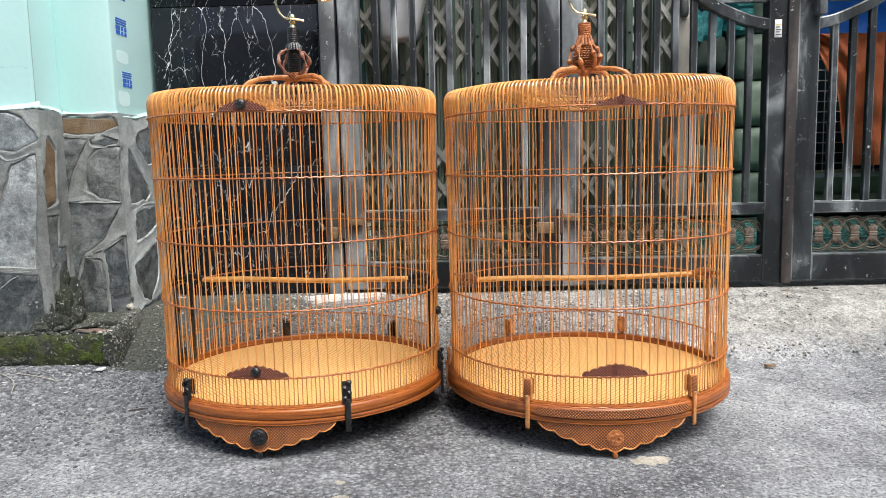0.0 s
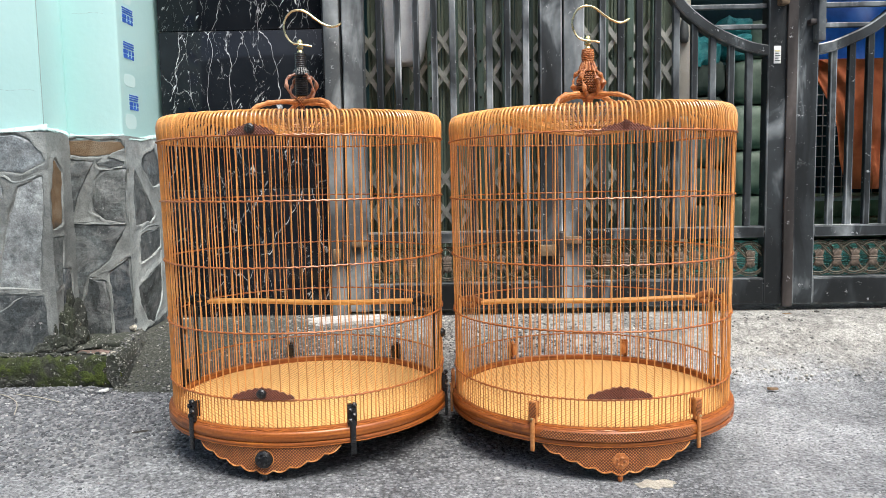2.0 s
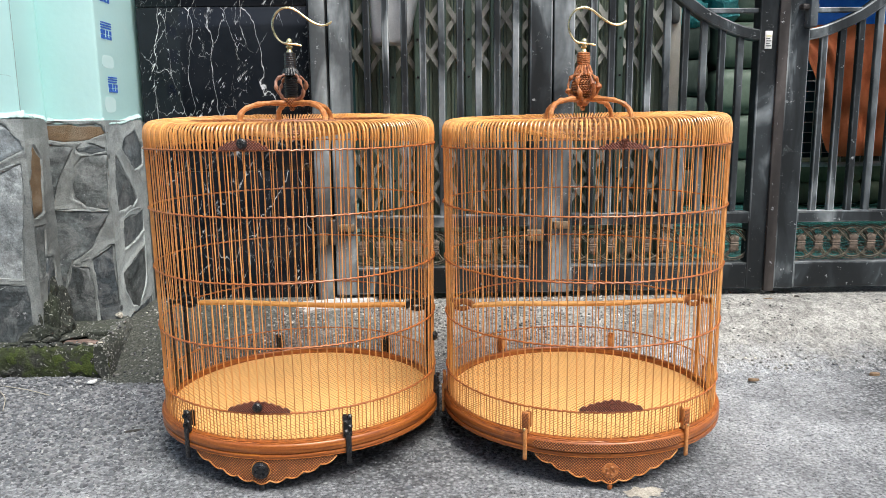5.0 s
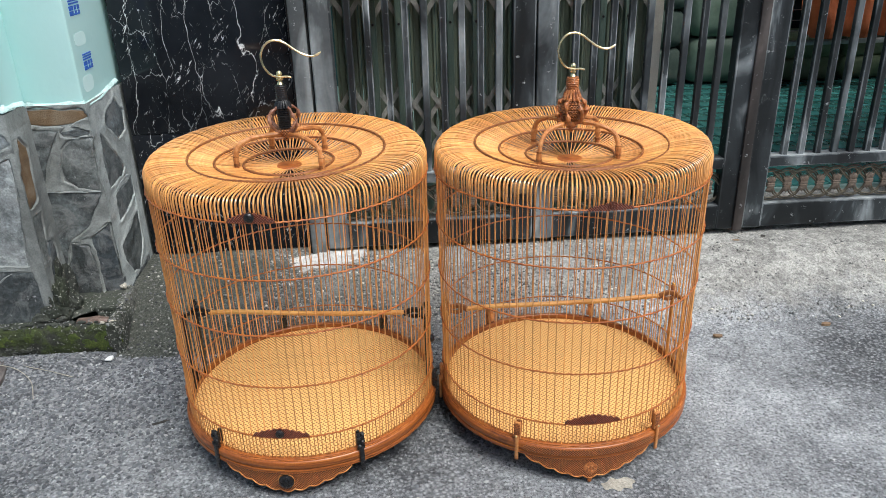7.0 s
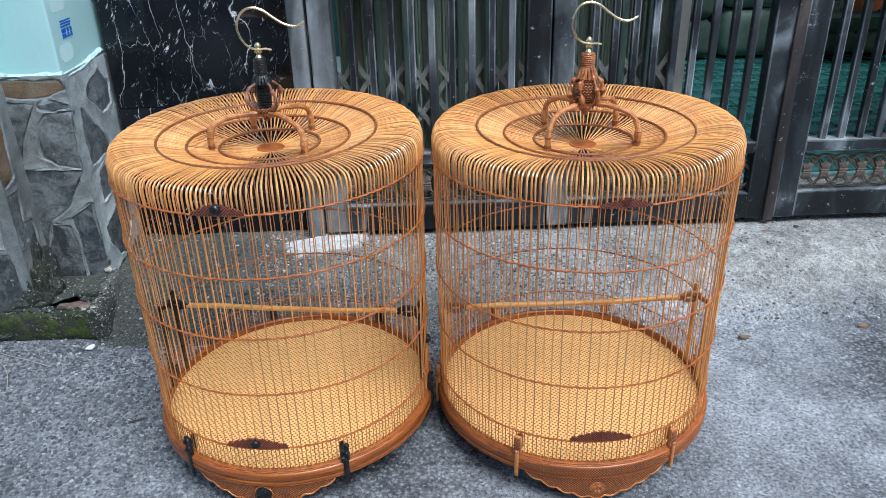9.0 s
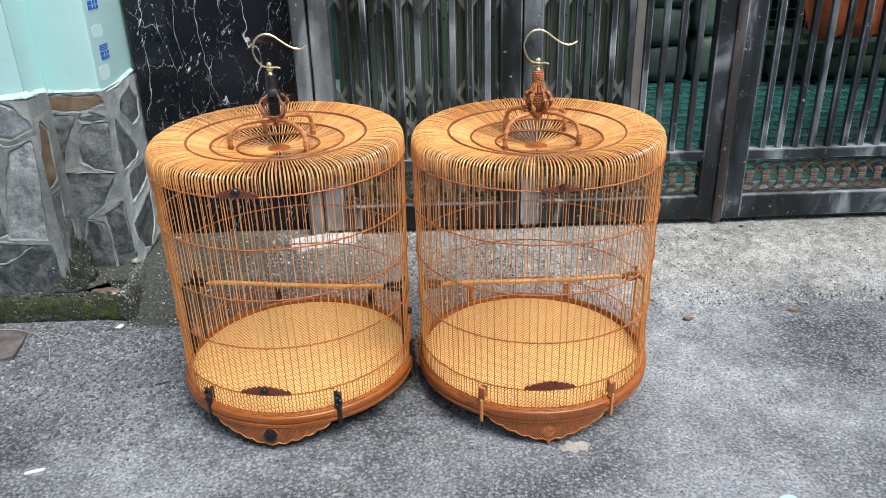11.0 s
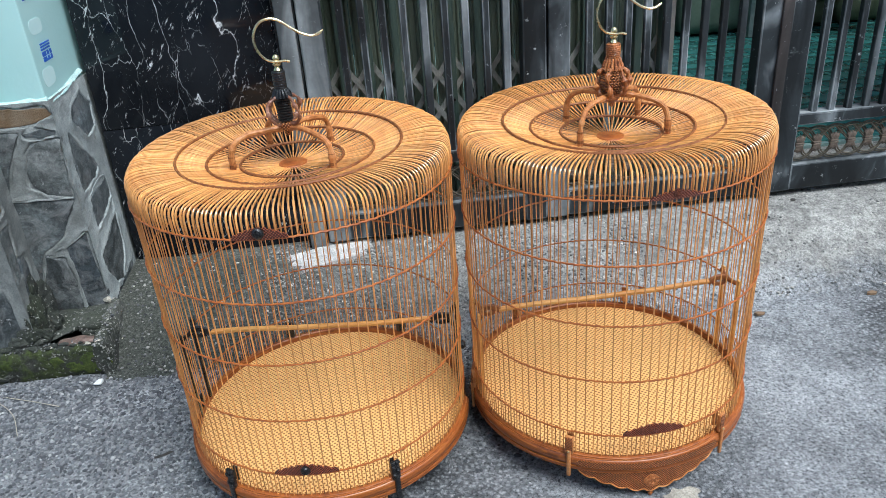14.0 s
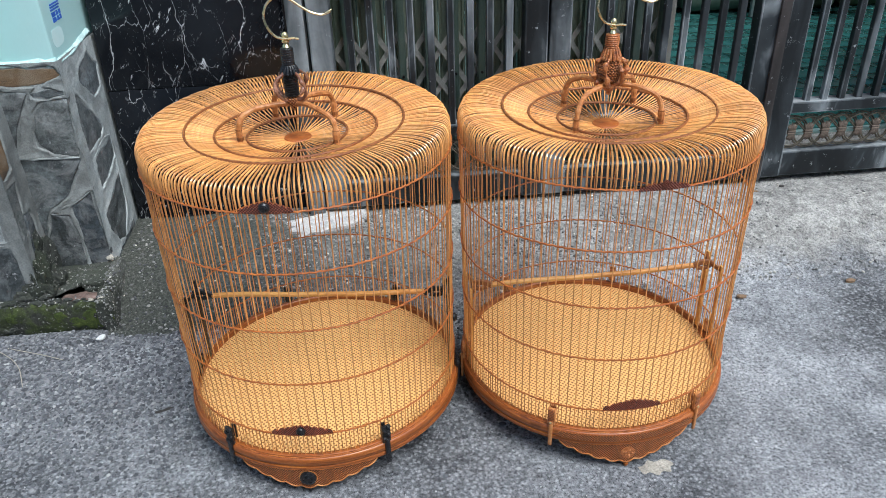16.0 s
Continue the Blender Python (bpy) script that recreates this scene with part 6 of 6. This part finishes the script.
# ---- litter on the ground ----
def flat_bit(name, outline, z, thick, mat, label, category):
    bm = bmesh.new()
    cx, cy = sum(p[0] for p in outline) / len(outline), sum(p[1] for p in outline) / len(outline)
    pts = [(q.x, q.y) for q in smooth_path([(*p, 0) for p in (*outline, outline[0])], 3)][:-1]
    top = [bm.verts.new((x - cx, y - cy, thick + 0.002 * noise.noise((x * 60, y * 60, 0)))) for x, y in pts]
    low = [bm.verts.new((x - cx, y - cy, 0)) for x, y in pts]
    mid = bm.verts.new((0, 0, thick * 1.3))
    n = len(pts)
    for i in range(n):
        bm.faces.new((low[i], low[(i + 1) % n], top[(i + 1) % n], top[i]))
        bm.faces.new((top[i], top[(i + 1) % n], mid))
    bm.faces.new(low[::-1])
    ob = part(name, bm, mat)
    ob.location = (cx, cy, z)
    return tagged(ob, label, category)


flat_bit("stone_slab", [(-1.17, 1.54), (-1.0, 1.537), (-0.985, 1.58), (-1.02, 1.69), (-1.17, 1.715)], -0.002, 0.012, SLAB, "flat brown-grey stone slab lying on the gravel", "slab")
flat_bit("paper_scrap", [(-0.776, 1.666), (-0.762, 1.664), (-0.758, 1.678), (-0.77, 1.682)], 0.01, 0.003, PAPER, "small white paper scrap on the gravel", "scrap")
flat_bit("paper_scrap", [(-0.752, 1.122), (-0.722, 1.132), (-0.722, 1.138), (-0.752, 1.128)], 0.0, 0.003, PAPER, "small white paper stick on the asphalt", "scrap")
flat_bit("flat_stone", [(0.279, 1.148), (0.291, 1.15), (0.3, 1.16), (0.312, 1.155), (0.328, 1.159), (0.343, 1.148), (0.335, 1.141), (0.332, 1.13), (0.318, 1.133), (0.308, 1.125), (0.296, 1.134), (0.284, 1.131)], -0.002, 0.003, CRUMB, "pale trodden crumb of mortar on the asphalt", "stone")
flat_bit("leaf", [(0.68, 1.628), (0.687, 1.633), (0.698, 1.63), (0.703, 1.624), (0.694, 1.62), (0.684, 1.622)], 0.002, 0.004, LEAF, "curled dry brown leaf on the ground", "leaf")
flat_bit("paper_scrap", [(-0.158, 1.079), (-0.152, 1.075), (-0.144, 1.076), (-0.142, 1.081), (-0.146, 1.085), (-0.154, 1.084)], 0.001, 0.003, CRUMB, "tiny pale crumb of mortar on the asphalt", "scrap")
flat_bit("paper_scrap", [(-0.154, 1.032), (-0.146, 1.030), (-0.134, 1.031), (-0.130, 1.034), (-0.137, 1.036), (-0.149, 1.035)], 0.0005, 0.003, CRUMB, "thin pale mortar sliver on the asphalt", "scrap")
flat_bit("plastic_scrap", [(0.641, 0.974), (0.654, 0.967), (0.672, 0.969), (0.677, 0.979), (0.666, 0.989), (0.648, 0.985)], -0.001, 0.003, TEAL_SCRAP, "pale turquoise plastic scrap on the asphalt", "scrap")
flat_bit("seed", [(0.948, 1.981), (0.953, 1.977), (0.960, 1.978), (0.962, 1.983), (0.958, 1.987), (0.951, 1.986)], 0.099, 0.006, TWIG, "small black seed husk on the concrete apron", "seed")
flat_bit("leaf", [(0.858, 1.964), (0.867, 1.960), (0.879, 1.961), (0.882, 1.966), (0.875, 1.970), (0.863, 1.969)], 0.099, 0.004, LEAF, "flat dry leaf on the concrete apron", "leaf")
flat_bit("leaf", [(0.965, 1.653), (0.973, 1.649), (0.985, 1.650), (0.989, 1.655), (0.982, 1.661), (0.970, 1.659)], -0.001, 0.005, LEAF, "small curled dry leaf at the apron edge", "leaf")
for name, pts, r, mat, label in (
        ("straw", [(-0.985, 1.676, 0.008), (-0.93, 1.65, 0.01), (-0.88, 1.63, 0.009), (-0.832, 1.612, 0.004)], 0.0009, STRAW, "pale dry straw lying on the gravel"),
        ("straw", [(-1.12, 1.67, 0.012), (-1.048, 1.673, 0.014), (-0.98, 1.655, 0.01), (-0.92, 1.6, 0.008), (-0.885, 1.53, 0.004)], 0.0009, STRAW, "thin curved dry straw over the slab edge"),
        ("twig", [(-0.595, 1.412, 0.001), (-0.58, 1.414, 0.003), (-0.57, 1.419, 0.003), (-0.562, 1.42, 0.002)], 0.0028, TWIG, "short dark twig on the asphalt")):
    ob = part(name, tube(bmesh.new(), smooth_path([Vector(p) - Vector(pts[0]) for p in pts], 5), r, 6), mat)
    ob.location = pts[0]
    tagged(ob, label, name)


def build_pebbles():
    rnd = random.Random(11)
    verts, faces = [], []
    g = (1 + 5 ** 0.5) / 2
    ball = [Vector(v).normalized() for v in ((-1, g, 0), (1, g, 0), (-1, -g, 0), (1, -g, 0), (0, -1, g), (0, 1, g), (0, -1, -g), (0, 1, -g), (g, 0, -1), (g, 0, 1), (-g, 0, -1), (-g, 0, 1))]
    near = 4 / (1 + g * g)
    tri = [(a, b, c) for a, b, c in itertools.combinations(range(12), 3) if all(abs((ball[p] - ball[q]).length_squared - near) < 1e-3 for p, q in ((a, b), (b, c), (a, c)))]
    tri = [t if (ball[t[1]] - ball[t[0]]).cross(ball[t[2]] - ball[t[0]]).dot(ball[t[0]]) > 0 else t[::-1] for t in tri]

    def stone(x, y, z, s):
        base, u = len(verts), rnd.uniform(0, 6.3)
        a, b, c = s * rnd.uniform(0.75, 1.35), s * rnd.uniform(0.65, 1.05), s * rnd.uniform(0.45, 0.75)
        for p in ball:
            k = rnd.uniform(0.8, 1.15)
            px, py, pz = p.x * a * k, p.y * b * k, p.z * c * k
            verts.append((x + px * math.cos(u) - py * math.sin(u), y + px * math.sin(u) + py * math.cos(u), z + pz))
        faces.extend(tuple(base + i for i in t) for t in tri)

    for _ in range(17000):
        x, y = rnd.uniform(-1.3, 0.2), rnd.triangular(1.15, 1.715, 1.68)
        if rnd.random() < (1.0 if x < -0.5 else 0.35):
            s = rnd.uniform(0.0018, 0.0058)
            stone(x, y, 0.004 * noise.noise((x * 2.1, y * 2.1, 0)) + bank(x, y) - 0.15 * s, s)
    def finish(name, mat, label):
        me = bpy.data.meshes.new(name)
        me.from_pydata(list(verts), [], list(faces))
        me.shade_smooth()
        me.materials.append(mat)
        tagged(new(name, me), label, "gravel", kind="stuff")
        verts.clear()
        faces.clear()

    finish("gravel", PEBBLE, "loose dark grey gravel along the plinth")
    for _ in range(15000):
        x, y = rnd.uniform(-1.3, 1.4), rnd.uniform(0.55, 1.7)
        stone(x, y, 0.004 * noise.noise((x * 2.1, y * 2.1, 0)) + bank(x, y) - 0.0007, rnd.uniform(0.0008, 0.0021))
    finish("grit", GRIT, "fine grey grit on the asphalt")
    for _ in range(30000):
        x, y = rnd.uniform(-0.74, 1.7), rnd.uniform(1.68, 2.06)
        if ((x + 0.262) / 0.125) ** 2 + ((y - 1.988 - 0.38 * (x + 0.262)) / 0.046) ** 2 < 1:
            continue
        keep = 0.12 if x > 0.5 or x < -0.42 else 1.0
        if rnd.random() < keep * (0.35 + 0.65 * (noise.noise((x * 7, y * 7, 5)) > -0.1)):
            stone(x, y, ramp_height(x, y) + 0.002, rnd.uniform(0.0012, 0.0048))
    finish("aggregate", AGGREGATE, "coarse pale aggregate worn bare in the concrete apron")
    for _ in range(1100):
        x, y = rnd.uniform(-0.74, -0.36), rnd.uniform(1.6, 2.06)
        if rnd.random() < 0.35 + 0.65 * (noise.noise((x * 9, y * 9, 2)) > 0):
            stone(x, y, ramp_height(x, y) + 0.002, rnd.uniform(0.0012, 0.0045))
    finish("debris", DEBRIS, "dark crumbled debris on the damp concrete beside the wall")
    for _ in range(260):
        x, y = rnd.uniform(-1.3, -0.75), rnd.uniform(1.712, 1.738)
        stone(x, y, 0.083 + 0.17 * (y - 1.722), rnd.uniform(0.0008, 0.003))
    for _ in range(60):
        x, y = rnd.uniform(-0.905, -0.765), rnd.uniform(1.738, 1.84)
        if y > 1.735 + 0.78 * (x + 0.885):
            stone(x, y, 0.087 + 0.17 * (y - 1.722), rnd.uniform(0.0008, 0.0028))
    for _ in range(110):
        y = rnd.uniform(1.7, 1.86)
        u = rnd.random()
        top = 0.084 + 0.18 * (y - 1.702)
        x, z = (-0.77 + 0.022 * u * 2, top) if u < 0.5 else (-0.745 + 0.006 * (u - 0.5) * 2, top * (1 - (u - 0.5) * 1.9))
        stone(x, y, z, rnd.uniform(0.001, 0.0042))
    for _ in range(60):
        x = rnd.gauss(-0.905, 0.02)
        stone(x, 1.727 + 0.012 * rnd.random(), 0.086 + 0.05 * rnd.random() * max(0, 1 - abs(x + 0.9) / 0.05), rnd.uniform(0.001, 0.003))
    finish("crumbs", CRUMBS, "pale grit and mortar crumbs stuck to the plinth")


build_pebbles()
